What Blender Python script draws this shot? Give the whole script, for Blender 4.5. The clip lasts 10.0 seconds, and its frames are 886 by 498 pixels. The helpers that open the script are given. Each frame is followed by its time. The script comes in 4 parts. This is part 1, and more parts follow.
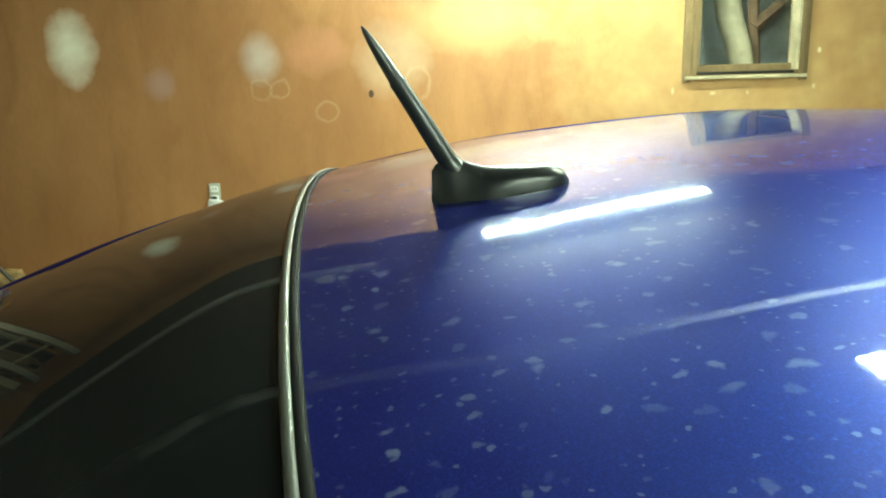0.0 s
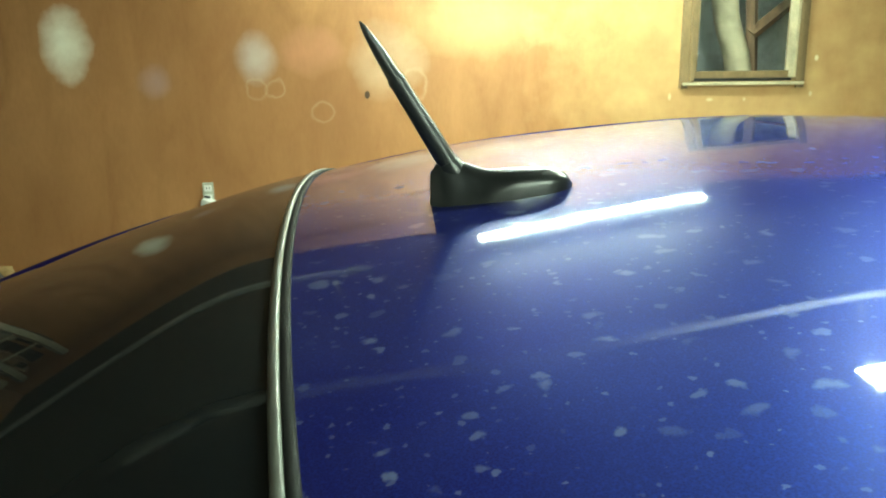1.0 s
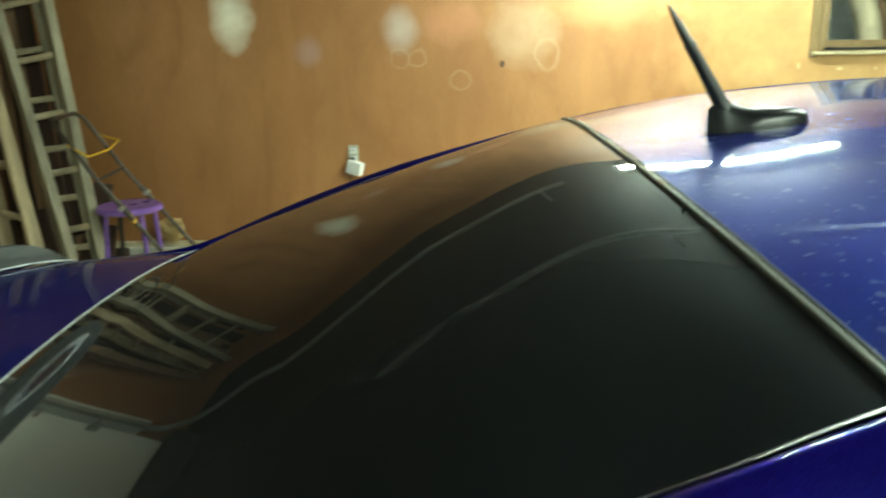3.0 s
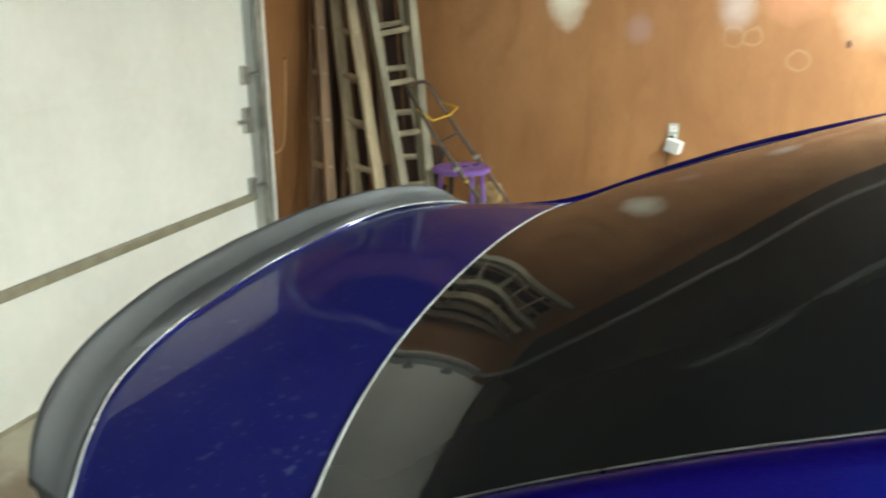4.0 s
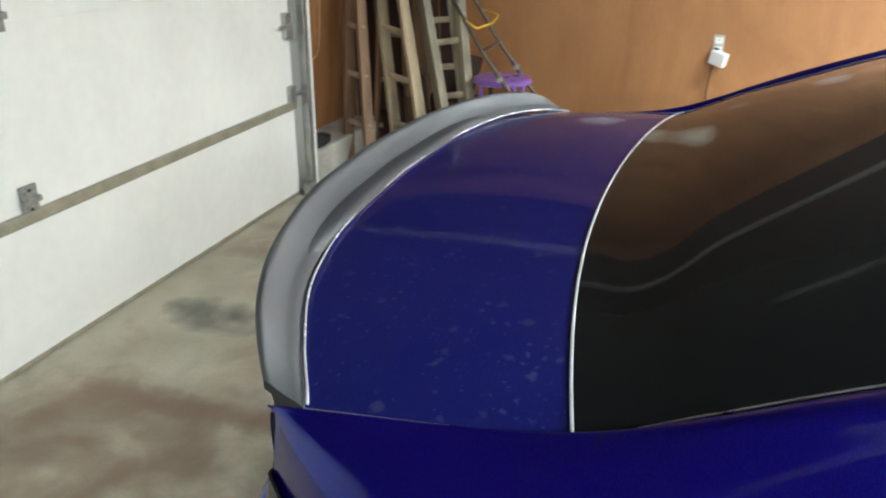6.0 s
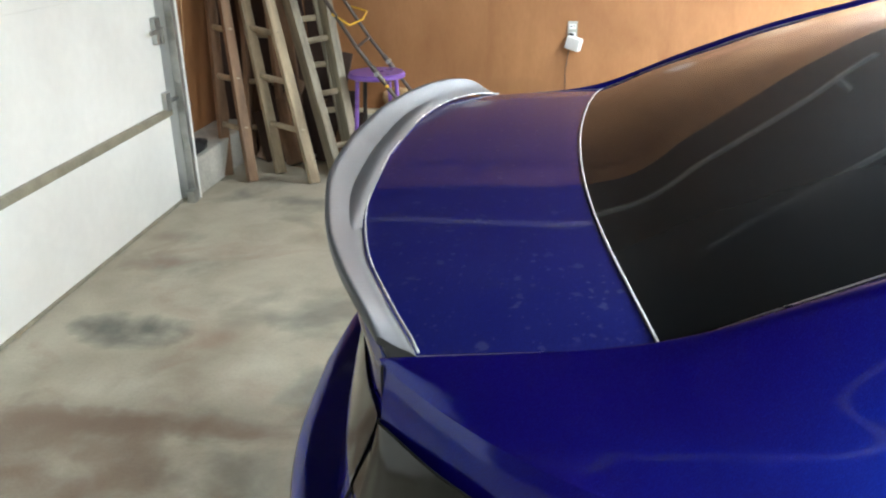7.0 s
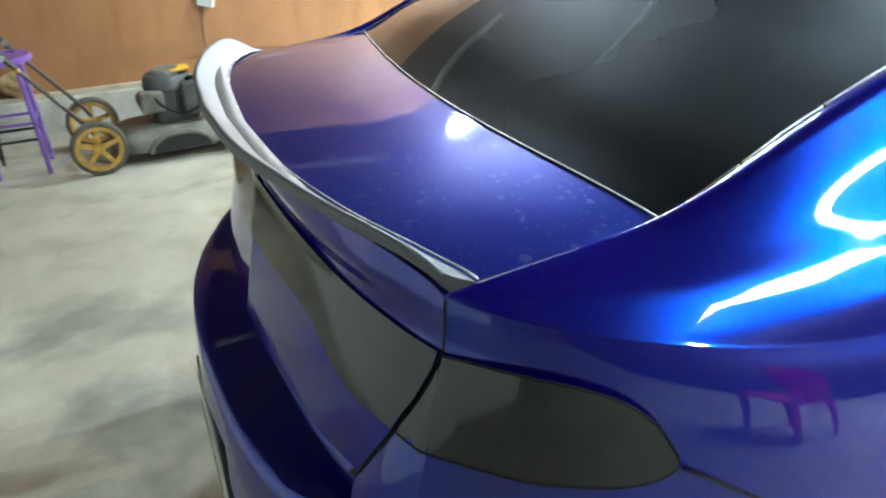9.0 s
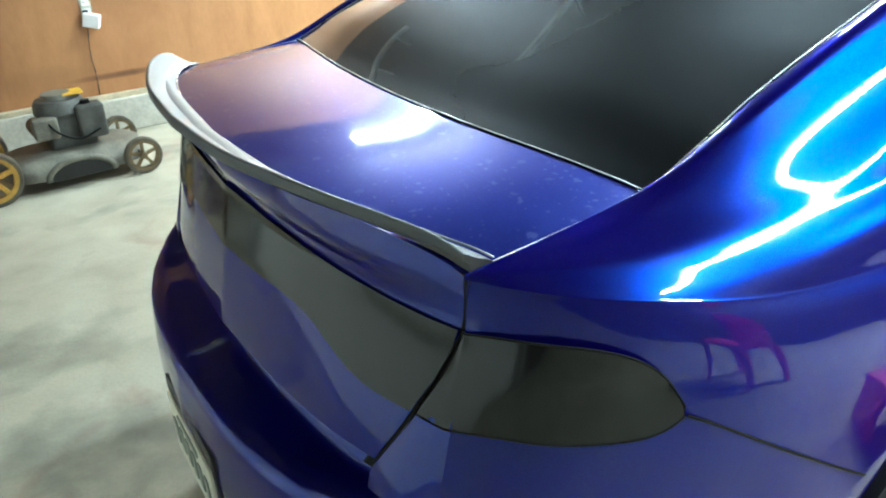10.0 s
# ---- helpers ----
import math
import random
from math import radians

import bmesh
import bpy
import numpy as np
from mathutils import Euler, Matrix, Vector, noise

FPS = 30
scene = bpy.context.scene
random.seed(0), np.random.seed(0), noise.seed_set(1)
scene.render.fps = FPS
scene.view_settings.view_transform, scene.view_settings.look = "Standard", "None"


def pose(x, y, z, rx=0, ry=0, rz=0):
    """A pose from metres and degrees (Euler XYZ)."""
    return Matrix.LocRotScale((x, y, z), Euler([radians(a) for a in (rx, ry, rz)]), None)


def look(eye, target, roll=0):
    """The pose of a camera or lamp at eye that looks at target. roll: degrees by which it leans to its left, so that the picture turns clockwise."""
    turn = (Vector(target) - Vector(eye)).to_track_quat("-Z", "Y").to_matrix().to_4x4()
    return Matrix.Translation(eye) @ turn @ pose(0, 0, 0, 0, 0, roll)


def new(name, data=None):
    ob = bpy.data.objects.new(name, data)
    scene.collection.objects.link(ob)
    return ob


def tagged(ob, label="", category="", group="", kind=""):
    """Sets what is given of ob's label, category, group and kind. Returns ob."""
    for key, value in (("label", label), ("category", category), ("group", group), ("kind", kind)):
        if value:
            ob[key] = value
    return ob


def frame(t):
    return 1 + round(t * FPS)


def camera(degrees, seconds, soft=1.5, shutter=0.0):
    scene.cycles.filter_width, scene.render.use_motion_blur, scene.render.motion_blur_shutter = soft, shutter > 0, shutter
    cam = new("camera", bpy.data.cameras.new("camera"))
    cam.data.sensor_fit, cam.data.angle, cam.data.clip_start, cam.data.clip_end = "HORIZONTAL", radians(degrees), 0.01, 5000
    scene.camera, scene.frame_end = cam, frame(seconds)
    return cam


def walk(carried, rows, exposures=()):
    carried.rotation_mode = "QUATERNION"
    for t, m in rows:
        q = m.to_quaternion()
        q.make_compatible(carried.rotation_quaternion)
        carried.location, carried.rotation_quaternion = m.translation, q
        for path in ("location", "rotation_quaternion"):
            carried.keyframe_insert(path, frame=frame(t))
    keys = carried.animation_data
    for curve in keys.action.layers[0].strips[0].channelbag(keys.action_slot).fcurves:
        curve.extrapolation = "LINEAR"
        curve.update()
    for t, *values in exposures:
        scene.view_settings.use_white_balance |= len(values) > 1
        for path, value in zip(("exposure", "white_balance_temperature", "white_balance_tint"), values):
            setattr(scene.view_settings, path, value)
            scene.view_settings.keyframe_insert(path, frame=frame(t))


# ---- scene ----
EXPOSURES = ((0, -0.1, 7600, -19), (2.2, -0.17, 7500, -18), (3.3, 0.05, 7500, -12), (4.2, 0.42, 6800, 11), (5.5, 0.38, 6550, 15), (7.4, 0.67, 6200, 18), (8.3, 0.67, 5900, 15), (10, 0.72, 5900, 2))
cam = camera(57.5, 10.0, 2.0, 0.4)
PATH = [
    (0, (-0.085, -0.707, 1.57), (0.133, 1.226, 1.107), -1.3),
    (0.5, (-0.089, -0.681, 1.566), (0.152, 1.249, 1.098), -0.7),
    (1, (-0.086, -0.682, 1.566), (0.148, 1.251, 1.109), -0.4),
    (1.5, (-0.089, -0.688, 1.566), (0.135, 1.248, 1.115), 0.0),
    (2, (-0.122, -0.723, 1.566), (0.078, 1.211, 1.099), 0.4),
    (2.2, (-0.149, -0.76, 1.567), (0.047, 1.173, 1.092), 0.5),
    (3.3, (-0.4, -1.11, 1.571), (-0.563, 0.811, 1.039), -0.7),
    (3.5, (-0.423, -1.175, 1.584), (-0.729, 0.728, 1.049), -0.3),
    (4, (-0.491, -1.199, 1.565), (-1.156, 0.601, 1.001), -0.4),
    (4.5, (-0.519, -1.21, 1.552), (-1.36, 0.497, 0.937), 0.2),
    (5, (-0.55, -1.223, 1.547), (-1.429, 0.445, 0.878), 0.9),
    (5.5, (-0.672, -1.229, 1.532), (-1.459, 0.458, 0.801), 0.4),
    (6, (-0.737, -1.26, 1.543), (-1.372, 0.477, 0.781), 0.3),
    (6.2, (-0.775, -1.288, 1.547), (-1.319, 0.476, 0.778), 0.1),
    (7.3, (-1.015, -1.469, 1.551), (-1.212, 0.366, 0.781), -1.0),
    (7.5, (-1.051, -1.462, 1.553), (-1.193, 0.376, 0.778), -1.1),
    (8, (-1.163, -1.427, 1.546), (-1.07, 0.409, 0.758), -1.5),
    (8.5, (-1.275, -1.413, 1.554), (-0.901, 0.366, 0.72), -2.0),
    (9, (-1.447, -1.445, 1.559), (-0.811, 0.228, 0.665), -2.5),
    (9.5, (-1.562, -1.465, 1.557), (-0.759, 0.131, 0.657), -3.1),
    (10, (-1.615, -1.431, 1.559), (-0.733, 0.132, 0.676), -3.4),
]
walk(cam, [(t, look(eye, target, roll)) for t, eye, target, roll in PATH], EXPOSURES)

TUBE_POWER = 430.0
LAMPS = ((1.0, 3.3, 2.62), (1.6, 0.95, 2.62), (1.11, -2.72, 2.62), (2.38, -2.72, 2.62))

# ---------------------------------------------------------------- light
world = bpy.data.worlds.new("night")
scene.world = world
world.use_nodes = True
world.node_tree.nodes["Background"].inputs[0].default_value = (0.02, 0.025, 0.04, 1)
world.node_tree.nodes["Background"].inputs[1].default_value = 0.25


# ---------------------------------------------------------------- materials
def links(mat):
    nt = mat.node_tree
    return nt, nt.nodes, nt.nodes["Principled BSDF"], nt.links.new


def plain(name, color, rough=0.5, metal=0.0, coat=0.0, var=0.25, scale=6.0, bump=0.0, bscale=60.0, spec=0.5, stretch=(1, 1, 1), rvar=0.1):
    """A surface with variation at two scales, roughness wear and fine relief."""
    mat = bpy.data.materials.new(name)
    mat.use_nodes = True
    nt, nodes, bsdf, link = links(mat)
    bsdf.inputs["Metallic"].default_value = metal
    bsdf.inputs["Coat Weight"].default_value = coat
    bsdf.inputs["Coat Roughness"].default_value = 0.06
    bsdf.inputs["Specular IOR Level"].default_value = spec
    tex = nodes.new("ShaderNodeTexCoord")
    mp = nodes.new("ShaderNodeMapping")
    mp.inputs["Scale"].default_value = stretch
    link(tex.outputs["Object"], mp.inputs[0])
    big = nodes.new("ShaderNodeTexNoise")
    big.inputs["Scale"].default_value = scale
    big.inputs["Detail"].default_value = 6
    small = nodes.new("ShaderNodeTexNoise")
    small.inputs["Scale"].default_value = scale * 9
    small.inputs["Detail"].default_value = 4
    link(mp.outputs[0], big.inputs[0])
    link(mp.outputs[0], small.inputs[0])
    add = nodes.new("ShaderNodeMath")
    add.operation = "MULTIPLY_ADD"
    add.inputs[1].default_value = 0.4
    link(small.outputs[0], add.inputs[0])
    link(big.outputs[0], add.inputs[2])
    ramp = nodes.new("ShaderNodeValToRGB")
    ramp.color_ramp.elements[0].position = 0.45
    ramp.color_ramp.elements[1].position = 0.95
    lo = [c * (1 - var) for c in color]
    hi = [min(1, c * (1 + var)) for c in color]
    ramp.color_ramp.elements[0].color = (*lo, 1)
    ramp.color_ramp.elements[1].color = (*hi, 1)
    link(add.outputs[0], ramp.inputs[0])
    link(ramp.outputs[0], bsdf.inputs["Base Color"])
    mr = nodes.new("ShaderNodeMapRange")
    mr.inputs["From Min"].default_value = 0.35
    mr.inputs["From Max"].default_value = 0.75
    mr.inputs["To Min"].default_value = max(0.02, rough - rvar)
    mr.inputs["To Max"].default_value = min(1, rough + rvar)
    link(big.outputs[0], mr.inputs[0])
    link(mr.outputs[0], bsdf.inputs["Roughness"])
    if bump:
        bn = nodes.new("ShaderNodeTexNoise")
        bn.inputs["Scale"].default_value = bscale
        bn.inputs["Detail"].default_value = 5
        link(mp.outputs[0], bn.inputs[0])
        bp = nodes.new("ShaderNodeBump")
        bp.inputs["Strength"].default_value = bump
        bp.inputs["Distance"].default_value = 0.004
        link(bn.outputs[0], bp.inputs["Height"])
        link(bp.outputs[0], bsdf.inputs["Normal"])
    return mat


def mixed(nt, fac, a, b):
    m = nt.nodes.new("ShaderNodeMix")
    m.data_type = "RGBA"
    for sock, v in ((m.inputs[0], fac), (m.inputs[6], a), (m.inputs[7], b)):
        if hasattr(v, "is_linked"):
            nt.links.new(v, sock)
        else:
            sock.default_value = v
    return m.outputs[2]


def math_node(nt, op, a, b=None, c=None, clamp=False):
    m = nt.nodes.new("ShaderNodeMath")
    m.operation = op
    m.use_clamp = clamp
    for sock, v in zip(m.inputs, (a, b, c)):
        if v is None:
            continue
        if hasattr(v, "is_linked"):
            nt.links.new(v, sock)
        else:
            sock.default_value = v
    return m.outputs[0]


def car_paint(name, dusty, polish=0.028, film=1.0, haze=0.1):
    """Deep metallic blue under clear coat; dusty is the strength of dried water spots and dust on it."""
    mat = bpy.data.materials.new(name)
    mat.use_nodes = True
    nt, nodes, bsdf, link = links(mat)
    # bright flakes, the deep violet-blue pigment between them, and the thin haze of fine scratches, all under clear coat
    deep = nodes.new("ShaderNodeBsdfPrincipled")
    hazy = nodes.new("ShaderNodeBsdfPrincipled")
    for b, coat_rough in ((bsdf, polish), (deep, polish), (hazy, 0.36)):
        b.inputs["Specular IOR Level"].default_value = 0.0
        b.inputs["Coat Weight"].default_value = 1.0
        b.inputs["Coat Roughness"].default_value = coat_rough
        b.inputs["Coat IOR"].default_value = 1.58 if dusty else 1.5
    bsdf.inputs["Metallic"].default_value = 0.95
    bsdf.inputs["Roughness"].default_value = 0.45 if dusty else 0.28
    bsdf.inputs["Specular Tint"].default_value = (0.34, 0.38, 0.62, 1) if dusty else (0.02, 0.1, 0.55, 1)
    deep.inputs["Base Color"].default_value = PIGMENT
    deep.inputs["Roughness"].default_value = 0.8
    body = nodes.new("ShaderNodeMixShader")
    body.inputs[0].default_value = 0.4 if dusty else 0.5
    link(bsdf.outputs[0], body.inputs[1])
    link(deep.outputs[0], body.inputs[2])
    both = nodes.new("ShaderNodeMixShader")
    both.inputs[0].default_value = haze
    link(body.outputs[0], both.inputs[1])
    link(hazy.outputs[0], both.inputs[2])
    link(both.outputs[0], nodes["Material Output"].inputs["Surface"])
    tex = nodes.new("ShaderNodeTexCoord")
    flake = nodes.new("ShaderNodeTexVoronoi")
    flake.inputs["Scale"].default_value = 900
    link(tex.outputs["Object"], flake.inputs[0])
    base = mixed(nt, math_node(nt, "MULTIPLY", flake.outputs["Distance"], 0.55, None, True), PAINT_A, PAINT_B)
    if dusty:
        def spots(scale, size, seed, seed_amount):
            warp = nodes.new("ShaderNodeTexNoise")
            warp.inputs["Scale"].default_value = scale * 1.6
            warp.inputs["Detail"].default_value = 4
            link(tex.outputs["Object"], warp.inputs[0])
            vm = nodes.new("ShaderNodeVectorMath")
            vm.operation = "MULTIPLY_ADD"
            vm.inputs[1].default_value = (0.8 / scale,) * 3
            link(warp.outputs["Color"], vm.inputs[0])
            link(tex.outputs["Object"], vm.inputs[2])
            off = nodes.new("ShaderNodeVectorMath")
            off.operation = "ADD"
            off.inputs[1].default_value = (seed, seed * 0.37, 0)
            link(vm.outputs[0], off.inputs[0])
            flat = nodes.new("ShaderNodeVectorMath")
            flat.operation = "MULTIPLY"
            flat.inputs[1].default_value = (1, 1, 0)
            link(off.outputs[0], flat.inputs[0])
            v = nodes.new("ShaderNodeTexVoronoi")
            v.voronoi_dimensions = "2D"
            v.inputs["Scale"].default_value = scale
            link(flat.outputs[0], v.inputs[0])
            sep = nodes.new("ShaderNodeSeparateColor")
            link(v.outputs["Color"], sep.inputs[0])
            r = math_node(nt, "MULTIPLY", math_node(nt, "SUBTRACT", sep.outputs[0], 1 - seed_amount), size / seed_amount)
            d = math_node(nt, "SUBTRACT", r, v.outputs["Distance"])
            soft = math_node(nt, "MULTIPLY", d, 9.0, None, True)
            # each spot dried to its own strength
            return math_node(nt, "MULTIPLY", soft, math_node(nt, "MULTIPLY_ADD", sep.outputs[1], 0.8, 0.2))

        def noise_tex(scale, detail, stretch=(1, 1, 1), dist=0.0):
            mp = nodes.new("ShaderNodeMapping")
            mp.inputs["Scale"].default_value = stretch
            link(tex.outputs["Object"], mp.inputs[0])
            n = nodes.new("ShaderNodeTexNoise")
            n.inputs["Scale"].default_value = scale
            n.inputs["Detail"].default_value = detail
            n.inputs["Distortion"].default_value = dist
            link(mp.outputs[0], n.inputs[0])
            return n.outputs[0]
        a, b, c = spots(28, 0.26, 1.3, 0.6), spots(55, 0.3, 7.7, 0.55), spots(130, 0.3, 3.1, 0.4)
        patch = math_node(nt, "MULTIPLY", math_node(nt, "SUBTRACT", noise_tex(3.1, 3), 0.3), 2.0, None, True)
        patch = math_node(nt, "MULTIPLY_ADD", patch, 0.6, 0.4)
        v = math_node(nt, "MULTIPLY_ADD", math_node(nt, "SUBTRACT", noise_tex(5, 8), 0.35), 0.12, 0.02, True)
        scratch = math_node(nt, "MULTIPLY", math_node(nt, "SUBTRACT", noise_tex(9, 4, (1, 9, 1), 1.5), 0.66), 2.0, None, True)
        spotty = math_node(nt, "MAXIMUM", math_node(nt, "MULTIPLY", a, 0.6), math_node(nt, "MAXIMUM", math_node(nt, "MULTIPLY", b, 0.6), math_node(nt, "MULTIPLY", c, 0.55)))
        spotty = math_node(nt, "MULTIPLY", math_node(nt, "MULTIPLY", spotty, patch), dusty)
        dirt = math_node(nt, "MAXIMUM", spotty, math_node(nt, "MULTIPLY", math_node(nt, "MAXIMUM", v, math_node(nt, "MULTIPLY", scratch, 0.25)), DUST * film))
        base = mixed(nt, dirt, base, (0.37, 0.42, 0.52, 1))
        link(mixed(nt, dirt, PIGMENT, (0.37, 0.42, 0.52, 1)), deep.inputs["Base Color"])
        metal = math_node(nt, "MULTIPLY", math_node(nt, "SUBTRACT", 1.0, dirt), 0.95)
        link(metal, bsdf.inputs["Metallic"])
        link(math_node(nt, "MULTIPLY_ADD", spotty, 0.08, polish, True), bsdf.inputs["Coat Roughness"])
    link(base, bsdf.inputs["Base Color"])
    hazy.inputs["Base Color"].default_value = (0.004, 0.012, 0.12, 1)
    hazy.inputs["Metallic"].default_value = 0.0
    return mat


PAINT_A, PAINT_B, PIGMENT, DUST = (0.001, 0.004, 0.1, 1), (0.006, 0.09, 0.64, 1), (0.007, 0.0, 0.13, 1), 0.5


def wood_wall(name):
    """Varnished plywood, orange-brown with darker grain, sheet edges, marks and painted-in pale light."""
    mat = bpy.data.materials.new(name)
    mat.use_nodes = True
    nt, nodes, bsdf, link = links(mat)
    tex = nodes.new("ShaderNodeTexCoord")
    mp = nodes.new("ShaderNodeMapping")
    mp.inputs["Scale"].default_value = (2.0, 2.0, 0.7)
    link(tex.outputs["Object"], mp.inputs[0])
    grain = nodes.new("ShaderNodeTexNoise")
    grain.inputs["Scale"].default_value = 2.2
    grain.inputs["Detail"].default_value = 9
    grain.inputs["Distortion"].default_value = 1.2
    link(mp.outputs[0], grain.inputs[0])
    fine = nodes.new("ShaderNodeTexNoise")
    fine.inputs["Scale"].default_value = 26
    fine.inputs["Detail"].default_value = 5
    link(mp.outputs[0], fine.inputs[0])
    blot = nodes.new("ShaderNodeTexNoise")
    blot.inputs["Scale"].default_value = 0.9
    blot.inputs["Detail"].default_value = 4
    link(tex.outputs["Object"], blot.inputs[0])
    g = math_node(nt, "MULTIPLY_ADD", fine.outputs[0], 0.35, grain.outputs[0])
    ramp = nodes.new("ShaderNodeValToRGB")
    ramp.color_ramp.elements[0].position = 0.4
    ramp.color_ramp.elements[1].position = 0.85
    ramp.color_ramp.elements[0].color = WALL_A
    ramp.color_ramp.elements[1].color = WALL_B
    link(g, ramp.inputs[0])
    col = mixed(nt, math_node(nt, "MULTIPLY", math_node(nt, "SUBTRACT", blot.outputs[0], 0.42), 2.2, None, True), ramp.outputs[0], (0.26, 0.108, 0.042, 1))

    # marks and painted light on the sheet: x, z, half width, half height, colour, strength
    sep = nodes.new("ShaderNodeSeparateXYZ")
    link(tex.outputs["Object"], sep.inputs[0])
    warp = nodes.new("ShaderNodeTexNoise")
    warp.inputs["Scale"].default_value = 7
    warp.inputs["Detail"].default_value = 5
    link(tex.outputs["Object"], warp.inputs[0])
    for x, z, w, h, c, s in MARKS_AND_GLOW:
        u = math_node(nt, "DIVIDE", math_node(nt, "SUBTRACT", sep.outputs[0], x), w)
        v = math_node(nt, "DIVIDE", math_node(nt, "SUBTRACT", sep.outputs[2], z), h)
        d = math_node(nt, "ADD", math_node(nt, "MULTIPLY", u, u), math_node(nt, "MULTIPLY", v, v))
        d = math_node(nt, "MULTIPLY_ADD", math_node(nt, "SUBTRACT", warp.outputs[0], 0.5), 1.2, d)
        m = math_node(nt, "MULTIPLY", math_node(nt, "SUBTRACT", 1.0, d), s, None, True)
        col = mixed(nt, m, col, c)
    # pale rings left by cans and wheels
    for x, z, r in ((0.34, 1.42, 0.085), (-0.585, 1.41, 0.05), (-0.46, 1.40, 0.055), (-0.2, 1.27, 0.06)):
        u = math_node(nt, "SUBTRACT", sep.outputs[0], x)
        v = math_node(nt, "SUBTRACT", sep.outputs[2], z)
        d = math_node(nt, "SQRT", math_node(nt, "ADD", math_node(nt, "MULTIPLY", u, u), math_node(nt, "MULTIPLY", v, v)))
        d = math_node(nt, "MULTIPLY_ADD", math_node(nt, "SUBTRACT", warp.outputs[0], 0.5), 0.11, d)
        e = math_node(nt, "ABSOLUTE", math_node(nt, "SUBTRACT", d, r))
        m = math_node(nt, "MULTIPLY", math_node(nt, "SUBTRACT", 0.012, e), 22.0, None, True)
        col = mixed(nt, math_node(nt, "MULTIPLY", m, warp.outputs[0]), col, (0.78, 0.66, 0.46, 1))
    link(col, bsdf.inputs["Base Color"])
    bsdf.inputs["Roughness"].default_value = 0.42
    bsdf.inputs["Specular IOR Level"].default_value = 0.4
    bp = nodes.new("ShaderNodeBump")
    bp.inputs["Strength"].default_value = 0.12
    bp.inputs["Distance"].default_value = 0.004
    link(g, bp.inputs["Height"])
    link(bp.outputs[0], bsdf.inputs["Normal"])
    return mat


WALL_A, WALL_B = (0.29, 0.128, 0.05, 1), (0.4, 0.19, 0.078, 1)
MARKS_AND_GLOW = (
    # white blot: a reflection on the varnish painted as wall colour
    (-1.62, 1.66, 0.15, 0.24, (0.86, 0.8, 0.68, 1), 0.85),
    (-0.58, 1.58, 0.13, 0.16, (0.62, 0.56, 0.55, 1), 0.45),
    (-1.16, 1.45, 0.11, 0.11, (0.45, 0.3, 0.3, 1), 0.5),
    (-0.25, 1.62, 0.2, 0.16, (0.6, 0.26, 0.16, 1), 0.4),
    (0.2, 1.55, 0.24, 0.26, (0.66, 0.5, 0.36, 1), 0.35),
    # paler plywood round the window, with lamp brightness painted into its colour
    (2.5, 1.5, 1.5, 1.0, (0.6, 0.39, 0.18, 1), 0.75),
    (1.93, 1.33, 0.014, 0.03, (0.75, 0.66, 0.45, 1), 0.6),
    (2.19, 1.31, 0.03, 0.014, (0.75, 0.66, 0.45, 1), 0.6),
    (2.42, 1.31, 0.014, 0.016, (0.75, 0.66, 0.45, 1), 0.6),
    (2.86, 1.34, 0.014, 0.02, (0.75, 0.66, 0.45, 1), 0.6),
    (2.88, 1.56, 0.018, 0.024, (0.75, 0.66, 0.45, 1), 1.4),
    (-0.75, 0.36, 0.4, 0.025, (0.12, 0.05, 0.02, 1), 0.9),
    (-1.35, 0.4, 0.55, 0.09, (0.25, 0.12, 0.05, 1), 0.5),
    # pale lamp haze painted high on the wall
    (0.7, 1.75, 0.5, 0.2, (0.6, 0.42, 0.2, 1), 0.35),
    (0.06, 1.365, 0.016, 0.024, (0.06, 0.03, 0.015, 1), 3.0),
)


RUST_TONE, DAMP_TONE = (0.27, 0.195, 0.14, 1), (0.16, 0.165, 0.14, 1)
FLOOR_MARKS = (
    (-2.65, 1.24, 0.3, 0.16, DAMP_TONE, 0.9),
    (-2.45, 0.5, 0.4, 0.5, RUST_TONE, 0.3),
    (-2.2, 0.9, 0.25, 0.9, RUST_TONE, 0.22),
    (-1.8, 1.5, 0.6, 0.25, DAMP_TONE, 0.4),
    (-2.1, 2.3, 0.5, 0.12, RUST_TONE, 0.22),
    (-2.25, 0.63, 0.6, 0.09, RUST_TONE, 0.8),
    (-2.55, 0.3, 0.8, 0.45, RUST_TONE, 0.7),
    (-2.93, 2.05, 0.14, 0.25, RUST_TONE, 0.5),
    (-1.58, 0.85, 0.3, 0.3, DAMP_TONE, 0.6),
    (-2.41, 2.86, 0.28, 0.09, DAMP_TONE, 0.5),
    (-1.75, 0.4, 0.35, 0.15, DAMP_TONE, 0.45),
)


